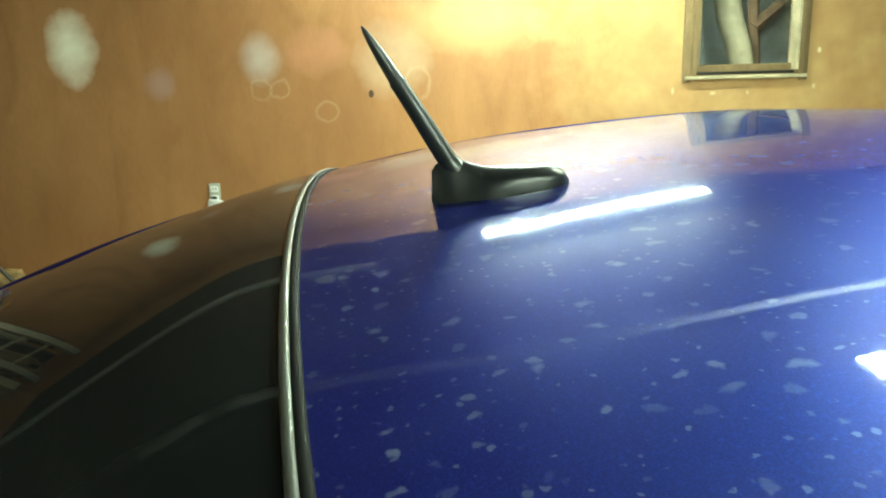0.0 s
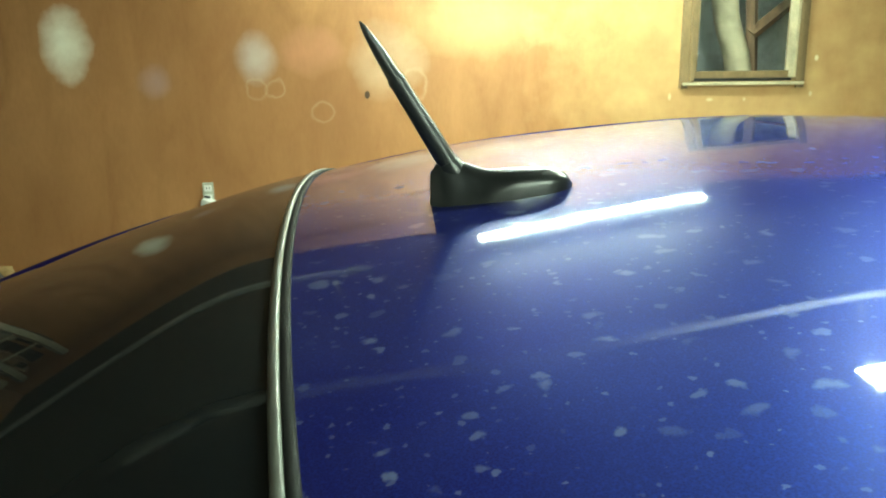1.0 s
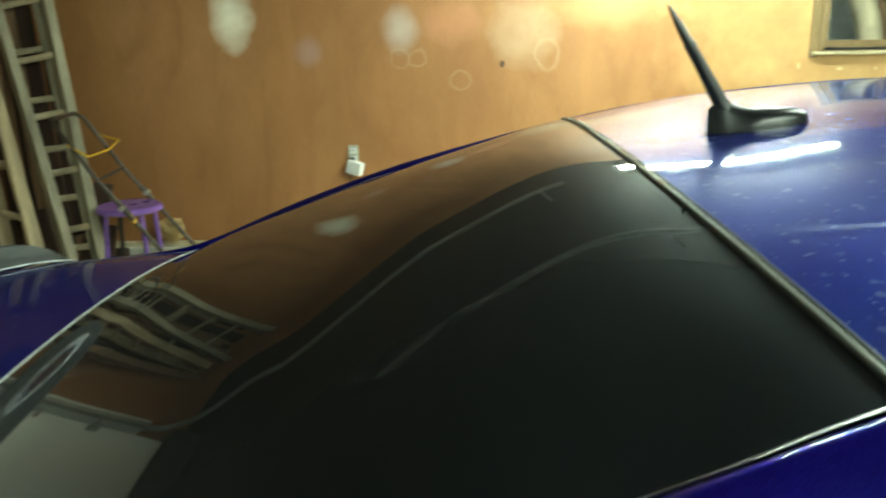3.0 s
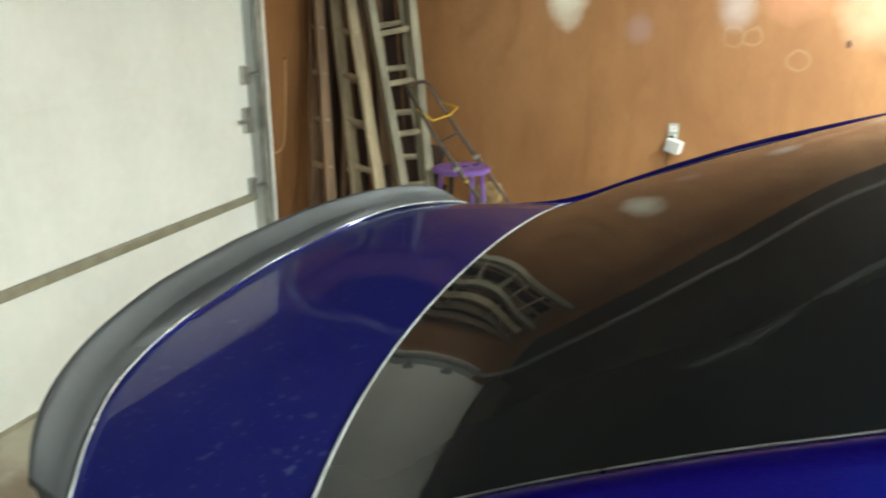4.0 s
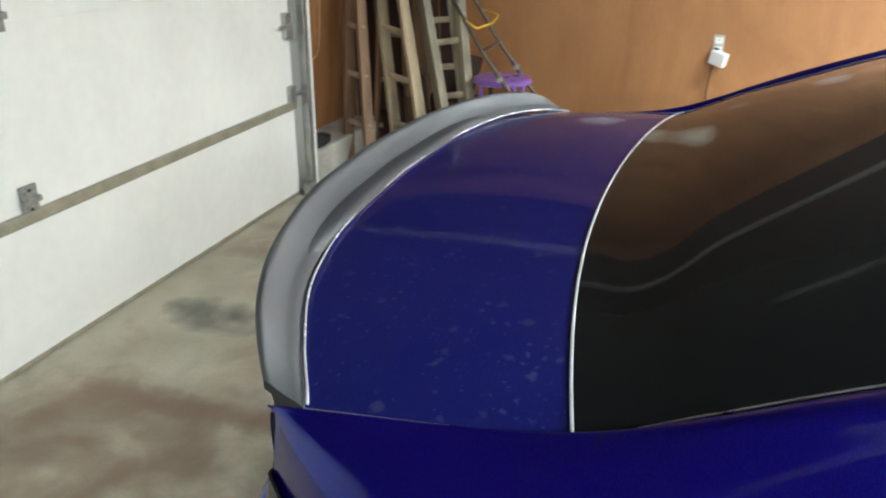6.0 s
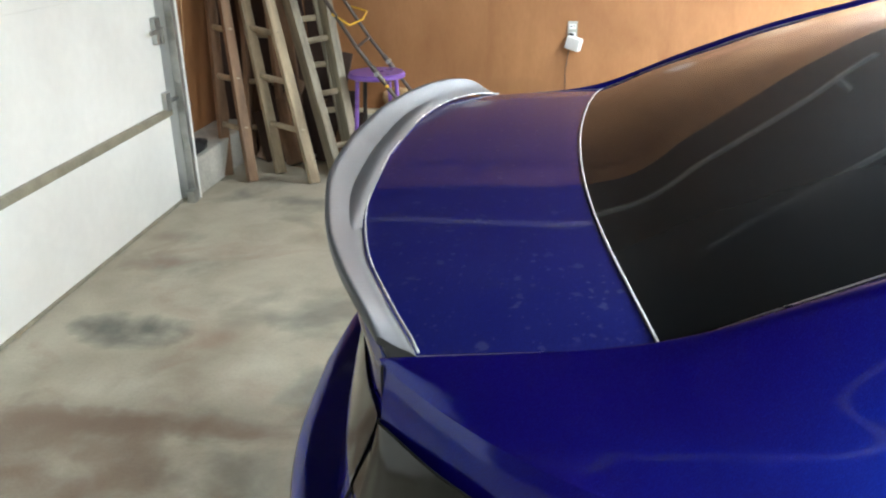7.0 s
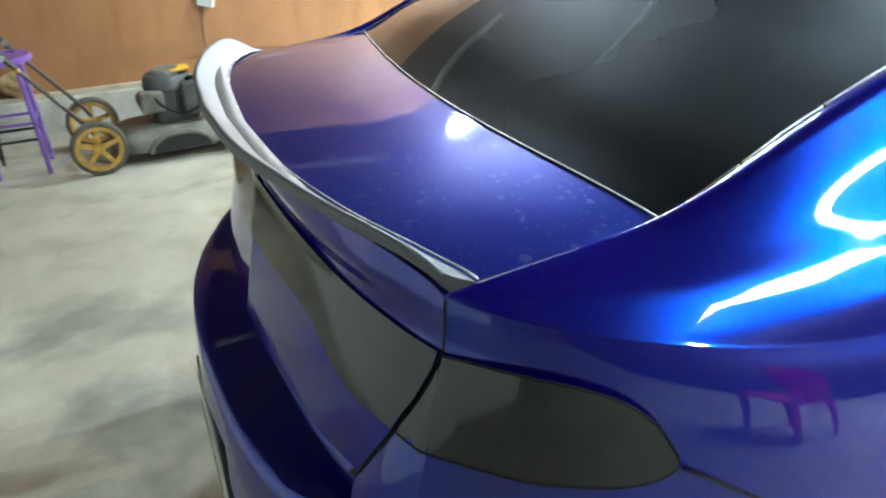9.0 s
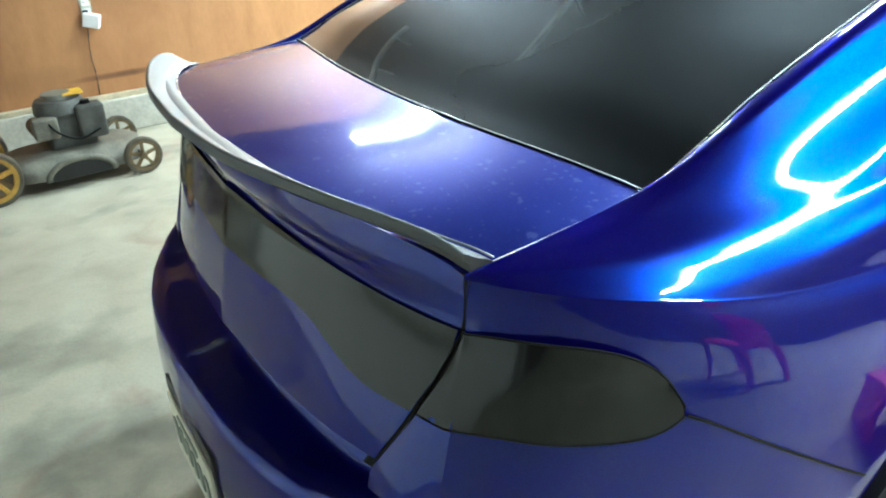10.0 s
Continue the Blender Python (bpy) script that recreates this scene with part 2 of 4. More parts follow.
def concrete(name):
    mat = bpy.data.materials.new(name)
    mat.use_nodes = True
    nt, nodes, bsdf, link = links(mat)
    tex = nodes.new("ShaderNodeTexCoord")

    def noise_tex(scale, detail, dist=0.0):
        n = nodes.new("ShaderNodeTexNoise")
        n.inputs["Scale"].default_value = scale
        n.inputs["Detail"].default_value = detail
        n.inputs["Distortion"].default_value = dist
        link(tex.outputs["Object"], n.inputs[0])
        return n.outputs[0]
    a, b, c = noise_tex(1.1, 6, 0.6), noise_tex(4.2, 9, 0.25), noise_tex(70, 4)
    ramp = nodes.new("ShaderNodeValToRGB")
    ramp.color_ramp.elements[0].position = 0.3
    ramp.color_ramp.elements[1].position = 0.72
    ramp.color_ramp.elements[0].color = (0.37, 0.33, 0.245, 1)
    ramp.color_ramp.elements[1].color = (0.6, 0.57, 0.45, 1)
    link(math_node(nt, "MULTIPLY_ADD", b, 0.55, math_node(nt, "MULTIPLY", a, 0.45)), ramp.inputs[0])
    # dark damp patches and rusty stains
    dark = math_node(nt, "MULTIPLY", math_node(nt, "SUBTRACT", noise_tex(2.3, 7, 0.3), 0.56), 6.0, None, True)
    col = mixed(nt, math_node(nt, "MULTIPLY", dark, 0.6), ramp.outputs[0], (0.14, 0.145, 0.125, 1))
    rust = math_node(nt, "MULTIPLY", math_node(nt, "SUBTRACT", noise_tex(1.7, 8, 1.0), 0.58), 6.0, None, True)
    col = mixed(nt, math_node(nt, "MULTIPLY", rust, 0.5), col, (0.3, 0.14, 0.09, 1))
    sep = nodes.new("ShaderNodeSeparateXYZ")
    link(tex.outputs["Object"], sep.inputs[0])
    # one damp ring and long rusty drips: x, y, half sizes, colour, strength
    for x, y, w, h, tone, k in FLOOR_MARKS:
        u = math_node(nt, "DIVIDE", math_node(nt, "SUBTRACT", sep.outputs[0], x), w)
        v = math_node(nt, "DIVIDE", math_node(nt, "SUBTRACT", sep.outputs[1], y), h)
        d = math_node(nt, "ADD", math_node(nt, "MULTIPLY", u, u), math_node(nt, "MULTIPLY", v, v))
        d = math_node(nt, "MULTIPLY_ADD", math_node(nt, "SUBTRACT", b, 0.5), 3.0, d)
        col = mixed(nt, math_node(nt, "MULTIPLY", math_node(nt, "SUBTRACT", 1.0, d), k, None, True), col, tone)
    grit = math_node(nt, "MULTIPLY", math_node(nt, "SUBTRACT", c, 0.45), 1.2, None, True)
    col = mixed(nt, math_node(nt, "MULTIPLY", grit, 0.35), col, (0.2, 0.18, 0.14, 1))
    link(col, bsdf.inputs["Base Color"])
    bsdf.inputs["Roughness"].default_value = 0.75
    bp = nodes.new("ShaderNodeBump")
    bp.inputs["Strength"].default_value = 0.35
    bp.inputs["Distance"].default_value = 0.004
    link(math_node(nt, "MULTIPLY_ADD", b, 1.5, c), bp.inputs["Height"])
    link(bp.outputs[0], bsdf.inputs["Normal"])
    return mat


def dusty_glass(name):
    """Black tinted glass: a polished face with a thin film of dust that scatters the lamps."""
    mat = plain(name, (0.002, 0.0022, 0.0022), 0.03, 0, 0.0, 0.3, 5, spec=1.0, rvar=0.01)
    nt, nodes, bsdf, link = links(mat)
    film = nodes.new("ShaderNodeBsdfPrincipled")
    film.inputs["Base Color"].default_value = (0.002, 0.003, 0.004, 1)
    film.inputs["Roughness"].default_value = 0.5
    film.inputs["Specular Tint"].default_value = (0.55, 0.76, 1.0, 1)
    film.inputs["Specular IOR Level"].default_value = 1.0
    both = nodes.new("ShaderNodeMixShader")
    both.inputs[0].default_value = 0.32
    link(bsdf.outputs[0], both.inputs[1])
    link(film.outputs[0], both.inputs[2])
    link(both.outputs[0], nodes["Material Output"].inputs["Surface"])
    return mat


def glow(name, color, strength):
    mat = bpy.data.materials.new(name)
    mat.use_nodes = True
    nt, nodes, bsdf, link = links(mat)
    bsdf.inputs["Base Color"].default_value = (0.9, 0.9, 0.9, 1)
    bsdf.inputs["Emission Color"].default_value = (*color, 1)
    bsdf.inputs["Emission Strength"].default_value = strength
    return mat


def glass(name, color, rough=0.01, transmission=1.0):
    mat = bpy.data.materials.new(name)
    mat.use_nodes = True
    nt, nodes, bsdf, link = links(mat)
    bsdf.inputs["Base Color"].default_value = (*color, 1)
    bsdf.inputs["Roughness"].default_value = rough
    bsdf.inputs["Transmission Weight"].default_value = transmission
    bsdf.inputs["IOR"].default_value = 1.5
    return mat


PAINT = car_paint("blue_car_paint", 0.0, haze=0.01)
PAINT_DUSTY = car_paint("blue_car_paint_with_dried_water_spots", 0.95, film=2.4, haze=0.12)
PAINT_LID = car_paint("blue_car_paint_with_fine_dust", 0.4, 0.036, 1.0, 0.17)
TINT = dusty_glass("tinted_glass")
LENS = plain("smoked_lens", (0.006, 0.007, 0.0075), 0.1, 0, 0.0, 0.15, 9, spec=0.5, rvar=0.02)
BLACK_TRIM = plain("black_rubber", (0.012, 0.012, 0.012), 0.7, 0, 0, 0.3, 40, spec=0.08)
PALE_TRIM = plain("pale_edge_trim", (0.62, 0.63, 0.64), 0.25, 0.3, 0.3, 0.12, 30)
CHROME = plain("bright_glint", (0.66, 0.67, 0.68), 0.32, 0.9, 0, 0.1, 30, rvar=0.05)
SEAM_TRIM = plain("pale_seam_strip", (0.5, 0.51, 0.52), 0.42, 0.2, 0, 0.2, 30, rvar=0.05)
GREY_TRIM = plain("grey_trim", (0.1, 0.1, 0.088), 0.42, 0.0, 0, 0.2, 30, spec=0.3)
SPOILER = plain("satin_grey_spoiler", (0.095, 0.1, 0.104), 0.5, 0.65, 0.0, 0.06, 12, 0.0, 300, 0.8, rvar=0.03)
PLASTIC = plain("black_plastic", (0.018, 0.019, 0.02), 0.42, 0, 0, 0.3, 30, 0.15, 400)
ANTENNA_BLACK = plain("satin_black_plastic", (0.014, 0.015, 0.016), 0.34, 0, 0, 0.2, 30, rvar=0.05)
PLATE = plain("plate_white", (0.7, 0.68, 0.55), 0.4, 0, 0, 0.1, 20)
PLATE_INK = plain("plate_ink", (0.24, 0.26, 0.22), 0.5)
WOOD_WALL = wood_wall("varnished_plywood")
CONCRETE = concrete("stained_concrete")
CURB = plain("pale_concrete", (0.5, 0.48, 0.41), 0.8, 0, 0, 0.3, 5, 0.5, 40)
DOOR_WHITE = plain("white_painted_steel", (0.87, 0.88, 0.83), 0.5, 0, 0, 0.06, 2.0, 0.04, 60)
DOOR_RAIL = plain("dull_olive_rail", (0.33, 0.31, 0.23), 0.55, 0.2, 0, 0.25, 9)
PALE_STEEL = plain("pale_galvanised_rail", (0.34, 0.35, 0.33), 0.5, 0.0, 0, 0.2, 14, 0.1, 90)
HINGE_STEEL = plain("dull_hinge_steel", (0.27, 0.27, 0.25), 0.6, 0.3, 0, 0.5, 60, 0.3, 120)
GALV = plain("galvanised_steel", (0.48, 0.49, 0.46), 0.42, 0.8, 0, 0.25, 14, 0.1, 90)
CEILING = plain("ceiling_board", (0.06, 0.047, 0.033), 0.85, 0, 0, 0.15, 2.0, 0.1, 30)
# unseen side walls, colour kept near black so the car reflects a dark room
SIDE_WALL = plain("darkened_panel_wall", (0.07, 0.055, 0.045), 0.7, 0, 0, 0.3, 2.0, 0.1, 30)
OLD_WOOD = plain("weathered_wood", (0.38, 0.3, 0.19), 0.75, 0, 0, 0.45, 4, 0.4, 60, stretch=(5, 5, 0.7))
OLD_WOOD_GREY = plain("grey_weathered_wood", (0.34, 0.3, 0.22), 0.8, 0, 0, 0.45, 4, 0.4, 60, stretch=(5, 5, 0.7))
OLD_WOOD_RED = plain("red_brown_wood", (0.235, 0.14, 0.08), 0.7, 0, 0, 0.45, 4, 0.4, 60, stretch=(5, 5, 0.7))
OLD_RUNG = plain("worn_rung_wood", (0.5, 0.42, 0.29), 0.75, 0, 0, 0.4, 8, 0.3, 60)
# brown taken near black: the corner's shade is in this colour
SHADED_WOOD = plain("shaded_brown_wood", (0.04, 0.019, 0.011), 0.75, 0, 0, 0.5, 4, 0.4, 60, stretch=(5, 5, 0.7))
RUNG_WOOD = plain("pale_rung_wood", (0.5, 0.42, 0.28), 0.7, 0, 0, 0.3, 8, 0.3, 60)
PURPLE = plain("purple_paint", (0.2, 0.095, 0.39), 0.35, 0, 0.2, 0.2, 10)
DARK_STEEL = plain("dark_steel", (0.045, 0.042, 0.04), 0.45, 0.6, 0, 0.3, 20)
WORN_STEEL = plain("worn_brown_steel", (0.07, 0.055, 0.045), 0.5, 0.4, 0, 0.35, 20)
YELLOW = plain("yellow_paint", (0.75, 0.43, 0.03), 0.4, 0, 0, 0.15, 20)
WHEEL_YELLOW = plain("dirty_yellow_plastic", (0.52, 0.31, 0.06), 0.55, 0, 0, 0.35, 25, 0.2, 60)
WHEEL_BROWN = plain("dirty_brown_plastic", (0.17, 0.12, 0.06), 0.65, 0, 0, 0.4, 25, 0.2, 60)
TYRE = plain("dusty_rubber", (0.11, 0.095, 0.07), 0.85, 0, 0, 0.4, 25, 0.4, 80)
MOWER_DECK = plain("dusty_grey_deck", (0.19, 0.18, 0.145), 0.6, 0.1, 0, 0.45, 9, 0.3, 50)
ENGINE = plain("dusty_engine_grey", (0.085, 0.085, 0.077), 0.6, 0.1, 0, 0.45, 14, 0.3, 60)
OUTLET_PLATE = plain("ivory_outlet_plate", (0.42, 0.42, 0.36), 0.4, 0, 0, 0.2, 30)
OUTLET_DARK = plain("outlet_slot", (0.02, 0.02, 0.02), 0.5)
WHITE_BOX = plain("white_plastic", (0.8, 0.79, 0.78), 0.4, 0, 0, 0.05, 20)
WIN_WOOD = plain("window_wood", (0.21, 0.14, 0.07), 0.5, 0, 0, 0.25, 8, 0.2, 50, stretch=(3, 3, 1))
PANE = glass("window_pane", (0.9, 0.93, 0.95))
DUSK = plain("dusky_blue_panel", (0.58, 0.62, 0.6), 0.6, 0, 0, 0.4, 3)
TUBE = glow("fluorescent_tube", (0.87, 1.0, 1.01), TUBE_POWER)
FIXTURE = plain("white_enamel", (0.75, 0.75, 0.72), 0.35, 0, 0, 0.06, 10)
PINK = plain("pink_plastic", (0.9, 0.05, 0.25), 0.4, 0, 0.2, 0.1, 10)
CARDBOARD = plain("tan_paper", (0.42, 0.27, 0.12), 0.8, 0, 0, 0.4, 12, 0.4, 40)
CORD = plain("tan_cord", (0.65, 0.4, 0.2), 0.6, 0, 0, 0.2, 40)
TYRE_BLACK = plain("tyre_rubber", (0.015, 0.015, 0.015), 0.7, 0, 0, 0.3, 30, 0.3, 90)
RIM = plain("alloy", (0.3, 0.3, 0.31), 0.3, 1.0, 0, 0.15, 20)


# ---------------------------------------------------------------- mesh helpers
def mesh_ob(name, verts, faces, mat, parent=None, smooth=False, label=""):
    me = bpy.data.meshes.new(name)
    me.from_pydata([tuple(v) for v in verts], [], faces)
    me.validate()
    if smooth:
        me.polygons.foreach_set("use_smooth", [True] * len(me.polygons))
    me.materials.append(mat)
    ob = new(name, me)
    ob.parent = parent
    if label:
        ob["label"] = label
    return ob


def part(name, bm, mat, parent=None, label="", smooth=False):
    bmesh.ops.recalc_face_normals(bm, faces=bm.faces)
    me = bpy.data.meshes.new(name)
    bm.to_mesh(me)
    bm.free()
    if smooth:
        me.polygons.foreach_set("use_smooth", [True] * len(me.polygons))
        me.set_sharp_from_angle(angle=radians(40))
    me.materials.append(mat)
    ob = new(name, me)
    ob.parent = parent
    if label:
        ob["label"] = label
    return ob


def thing(name, at, label, category, group="", turn=0):
    e = new(name)
    e.matrix_world = pose(*at, 0, 0, turn)
    e.empty_display_size = 0.1
    return tagged(e, label, category, group)


def add_box(bm, center, size, bevel=0.0, m=None, seg=2):
    got = bmesh.ops.create_cube(bm, size=1, matrix=Matrix.Translation(center) @ (m or Matrix()) @ Matrix.Diagonal((*size, 1)))
    if bevel:
        edges = {e for v in got["verts"] for e in v.link_edges}
        bmesh.ops.bevel(bm, geom=list(edges), offset=bevel, segments=seg, affect="EDGES", profile=0.6)


def boxed(name, center, size, mat, parent=None, bevel=0.004, m=None, label="", seg=2):
    bm = bmesh.new()
    add_box(bm, center, size, bevel, m, seg)
    return part(name, bm, mat, parent, label)


def add_rod(bm, a, b, r, n=12, r2=None):
    a, b = Vector(a), Vector(b)
    d = b - a
    m = Matrix.Translation((a + b) / 2) @ d.to_track_quat("Z", "Y").to_matrix().to_4x4()
    bmesh.ops.create_cone(bm, cap_ends=True, segments=n, radius1=r, radius2=r if r2 is None else r2, depth=d.length, matrix=m)


def rod(name, a, b, r, mat, parent=None, n=12, r2=None, label=""):
    bm = bmesh.new()
    add_rod(bm, a, b, r, n, r2)
    return part(name, bm, mat, parent, label, True)


def catmull(pts, n):
    """n points along a smooth curve through pts."""
    p = np.array(pts, float)
    seg = np.r_[0, np.cumsum(np.maximum(1e-6, np.linalg.norm(np.diff(p, axis=0), axis=1)))]
    q = np.vstack([2 * p[0] - p[1], p, 2 * p[-1] - p[-2]])
    out = []
    for s in np.linspace(0, seg[-1], n):
        i = min(int(np.searchsorted(seg, s, "right")) - 1, len(p) - 2)
        t = (s - seg[i]) / (seg[i + 1] - seg[i])
        a, b, c, d = q[i], q[i + 1], q[i + 2], q[i + 3]
        out.append(0.5 * (2 * b + (c - a) * t + (2 * a - 5 * b + 4 * c - d) * t * t + (3 * b - a - 3 * c + d) * t ** 3))
    return np.array(out)


def smooth_value(x, xs, ys):
    """Smooth, overshoot-free reading of a table."""
    xs, ys = np.asarray(xs, float), np.asarray(ys, float)
    h = np.diff(xs)
    d = np.diff(ys) / h
    m = np.zeros(len(xs))
    m[0], m[-1] = d[0], d[-1]
    for i in range(1, len(xs) - 1):
        m[i] = 0 if d[i - 1] * d[i] <= 0 else (h[i - 1] + h[i]) / (h[i - 1] / d[i] + h[i] / d[i - 1])
    x = np.clip(x, xs[0], xs[-1])
    i = np.clip(np.searchsorted(xs, x, "right") - 1, 0, len(xs) - 2)
    t = (x - xs[i]) / h[i]
    return ((2 * t ** 3 - 3 * t ** 2 + 1) * ys[i] + (t ** 3 - 2 * t ** 2 + t) * h[i] * m[i]
            + (-2 * t ** 3 + 3 * t ** 2) * ys[i + 1] + (t ** 3 - t ** 2) * h[i] * m[i + 1])


def sheet(name, grid, mat, parent=None, label="", flip=False):
    """A smooth skin through a grid of points."""
    g = np.asarray(grid, float)
    n, m = g.shape[:2]
    faces = [(i * m + j, i * m + j + 1, (i + 1) * m + j + 1, (i + 1) * m + j) for i in range(n - 1) for j in range(m - 1)]
    if flip:
        faces = [f[::-1] for f in faces]
    return mesh_ob(name, g.reshape(-1, 3), faces, mat, parent, True, label)


def add_tube(verts, faces, pts, r, n=8, closed=False, flat=1.0):
    pts = [Vector(p) for p in pts]
    k0 = len(verts)
    up = Vector((0, 0, 1))
    for i, p in enumerate(pts):
        a = pts[i - 1] if (i or closed) else pts[0]
        b = pts[(i + 1) % len(pts)] if (i + 1 < len(pts) or closed) else pts[-1]
        t = (b - a).normalized()
        side = t.cross(up)
        side = side.normalized() if side.length > 1e-4 else Vector((1, 0, 0))
        nrm = side.cross(t)
        for k in range(n):
            w = 2 * math.pi * k / n
            verts.append(p + side * (r * math.cos(w)) + nrm * (r * flat * math.sin(w)))
    rows = len(pts)
    for i in range(rows if closed else rows - 1):
        for k in range(n):
            a, b = k0 + i * n, k0 + ((i + 1) % rows) * n
            faces.append((a + k, a + (k + 1) % n, b + (k + 1) % n, b + k))
    if not closed:
        faces.append(tuple(k0 + k for k in reversed(range(n))))
        faces.append(tuple(k0 + (rows - 1) * n + k for k in range(n)))


def tube(name, pts, r, mat, parent=None, n=8, closed=False, flat=1.0, label=""):
    v, f = [], []
    add_tube(v, f, pts, r, n, closed, flat)
    return mesh_ob(name, v, f, mat, parent, True, label)


def spun(name, profile, mat, parent, m=None, n=32, label=""):
    """A turned shape: profile of (radius, height) about the local z axis, closed."""
    verts, faces = [], []
    k = len(profile)
    for i in range(n):
        w = 2 * math.pi * i / n
        for r, z in profile:
            v = Vector((r * math.cos(w), r * math.sin(w), z))
            verts.append(m @ v if m else v)
    for i in range(n):
        j = (i + 1) % n
        for q in range(k):
            p = (q + 1) % k
            faces.append((i * k + q, j * k + q, j * k + p, i * k + p))
    ob = mesh_ob(name, verts, faces, mat, parent, False, label)
    me = ob.data
    bm = bmesh.new()
    bm.from_mesh(me)
    bmesh.ops.remove_doubles(bm, verts=bm.verts, dist=1e-5)
    bmesh.ops.recalc_face_normals(bm, faces=bm.faces)
    bm.to_mesh(me)
    bm.free()
    me.polygons.foreach_set("use_smooth", [True] * len(me.polygons))
    me.set_sharp_from_angle(angle=radians(35))
    return ob


# ---------------------------------------------------------------- the garage
WALL_Y, DOOR_X, NEAR_Y, FRONT_X, TOP = 4.209, -3.125, -4.2, 4.9, 2.75

floor = boxed("floor", (0.8, 0, -0.06), (9.2, 9.4, 0.12), CONCRETE, None, 0)
tagged(floor, "stained grey concrete garage floor", "floor", kind="structure")

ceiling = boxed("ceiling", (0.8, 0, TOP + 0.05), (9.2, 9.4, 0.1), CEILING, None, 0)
tagged(ceiling, "dim bare board garage ceiling", "ceiling", kind="structure")

# plywood wall with a window opening, in pieces round the opening
WX0, WX1, WZ0, WZ1 = 2.03, 2.75, 1.42, 2.25
bm = bmesh.new()
x0, x1 = -3.4, FRONT_X
for a, b, c, d in ((x0, WX0, 0.22, TOP), (WX1, x1, 0.22, TOP), (WX0, WX1, 0.22, WZ0), (WX0, WX1, WZ1, TOP)):
    add_box(bm, ((a + b) / 2, WALL_Y + 0.05, (c + d) / 2), (b - a, 0.1, d - c))
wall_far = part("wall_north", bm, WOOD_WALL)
tagged(wall_far, "orange-brown varnished plywood wall with stains and painted-in pale light", "wall", kind="structure")
curb = boxed("curb_north", (0.75, WALL_Y + 0.0, 0.11), (8.0, 0.16, 0.22), CURB, None, 0.012)
tagged(curb, "pale concrete curb under the plywood wall", "curb", kind="structure")
sill_board = boxed("baseboard", (0.75, WALL_Y - 0.03, 0.235), (8.0, 0.05, 0.03), RUNG_WOOD, None, 0.004)
tagged(sill_board, "pale wooden sill board on the curb", "sill board", kind="structure")

wall_door = boxed("wall_west", (DOOR_X - 0.26, 3.52, 1.49), (0.1, 1.36, 2.52), WOOD_WALL, None, 0)
tagged(wall_door, "brown plywood return beside the garage door", "wall", kind="structure")
curb_w = boxed("curb_west", (DOOR_X - 0.12, 3.50, 0.115), (0.36, 1.3, 0.23), CURB, None, 0.012)
tagged(curb_w, "pale concrete curb beside the garage door", "curb", kind="structure")
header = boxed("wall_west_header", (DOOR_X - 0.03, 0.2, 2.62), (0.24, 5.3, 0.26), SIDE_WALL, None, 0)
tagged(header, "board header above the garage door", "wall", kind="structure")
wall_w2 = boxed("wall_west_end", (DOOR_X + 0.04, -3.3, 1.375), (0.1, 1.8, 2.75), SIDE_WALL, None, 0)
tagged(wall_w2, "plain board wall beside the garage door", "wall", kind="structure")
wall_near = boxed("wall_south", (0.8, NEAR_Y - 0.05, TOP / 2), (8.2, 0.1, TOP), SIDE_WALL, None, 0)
tagged(wall_near, "unseen garage wall, darkened for the reflections in the car", "wall", kind="structure")
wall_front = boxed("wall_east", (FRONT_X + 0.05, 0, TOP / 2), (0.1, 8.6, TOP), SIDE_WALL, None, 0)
tagged(wall_front, "unseen garage end wall in the same darkened brown", "wall", kind="structure")


def garage_door():
    d = thing("garage_door", (DOOR_X + 0.08, 0.35, 0), "white sectional steel garage door, closed", "garage door", turn=1.9)
    y0, y1 = -2.35 - 0.35, 2.765 - 0.35
    zs = (0.012, 0.555, 1.205, 1.845, 2.485)
    for a, b in zip(zs, zs[1:]):
        boxed("section", (-0.025, (y0 + y1) / 2, (a + b) / 2), (0.05, y1 - y0, b - a - 0.0004), DOOR_WHITE, d, 0.0012)
    boxed("rail", (0.012, (y0 + y1) / 2, 0.542), (0.024, y1 - y0, 0.045), DOOR_RAIL, d, 0.006, label="dull olive stiffening rail")
    boxed("seal", (-0.02, (y0 + y1) / 2, 0.01), (0.05, y1 - y0, 0.02), DOOR_RAIL, d, 0.004)
    for y in (0.786 - 0.35, -0.8 - 0.35):
        for z in (0.605, 1.235, 1.845):
            h = boxed("hinge", (0.008, y, z), (0.012, 0.075, 0.105), HINGE_STEEL, d, 0.003)
            boxed("leaf", (0.02, y, z), (0.022, 0.08, 0.022), HINGE_STEEL, h, 0.003)
            for dz in (-0.035, 0.035):
                rod("bolt", (0.012, y, z + dz), (0.018, y, z + dz), 0.006, DARK_STEEL, h, 8)
    for z in (0.605, 1.235, 1.845):
        r = boxed("roller_bracket", (0.016, y1 - 0.045, z), (0.03, 0.06, 0.1), GALV, d, 0.004)
        rod("roller", (0.03, y1 - 0.03, z), (0.03, y1 + 0.06, z), 0.012, GALV, r, 10)
    lk = boxed("side_lock", (0.016, y1 - 0.05, 0.985), (0.03, 0.065, 0.14), GALV, d, 0.004)
    boxed("bolt_bar", (0.036, y1 - 0.1, 0.985), (0.014, 0.12, 0.022), GALV, lk, 0.003)
    boxed("spring_tab", (0.04, y1 - 0.035, 0.96), (0.01, 0.03, 0.09), GALV, lk, 0.003)
    return d


garage_door()


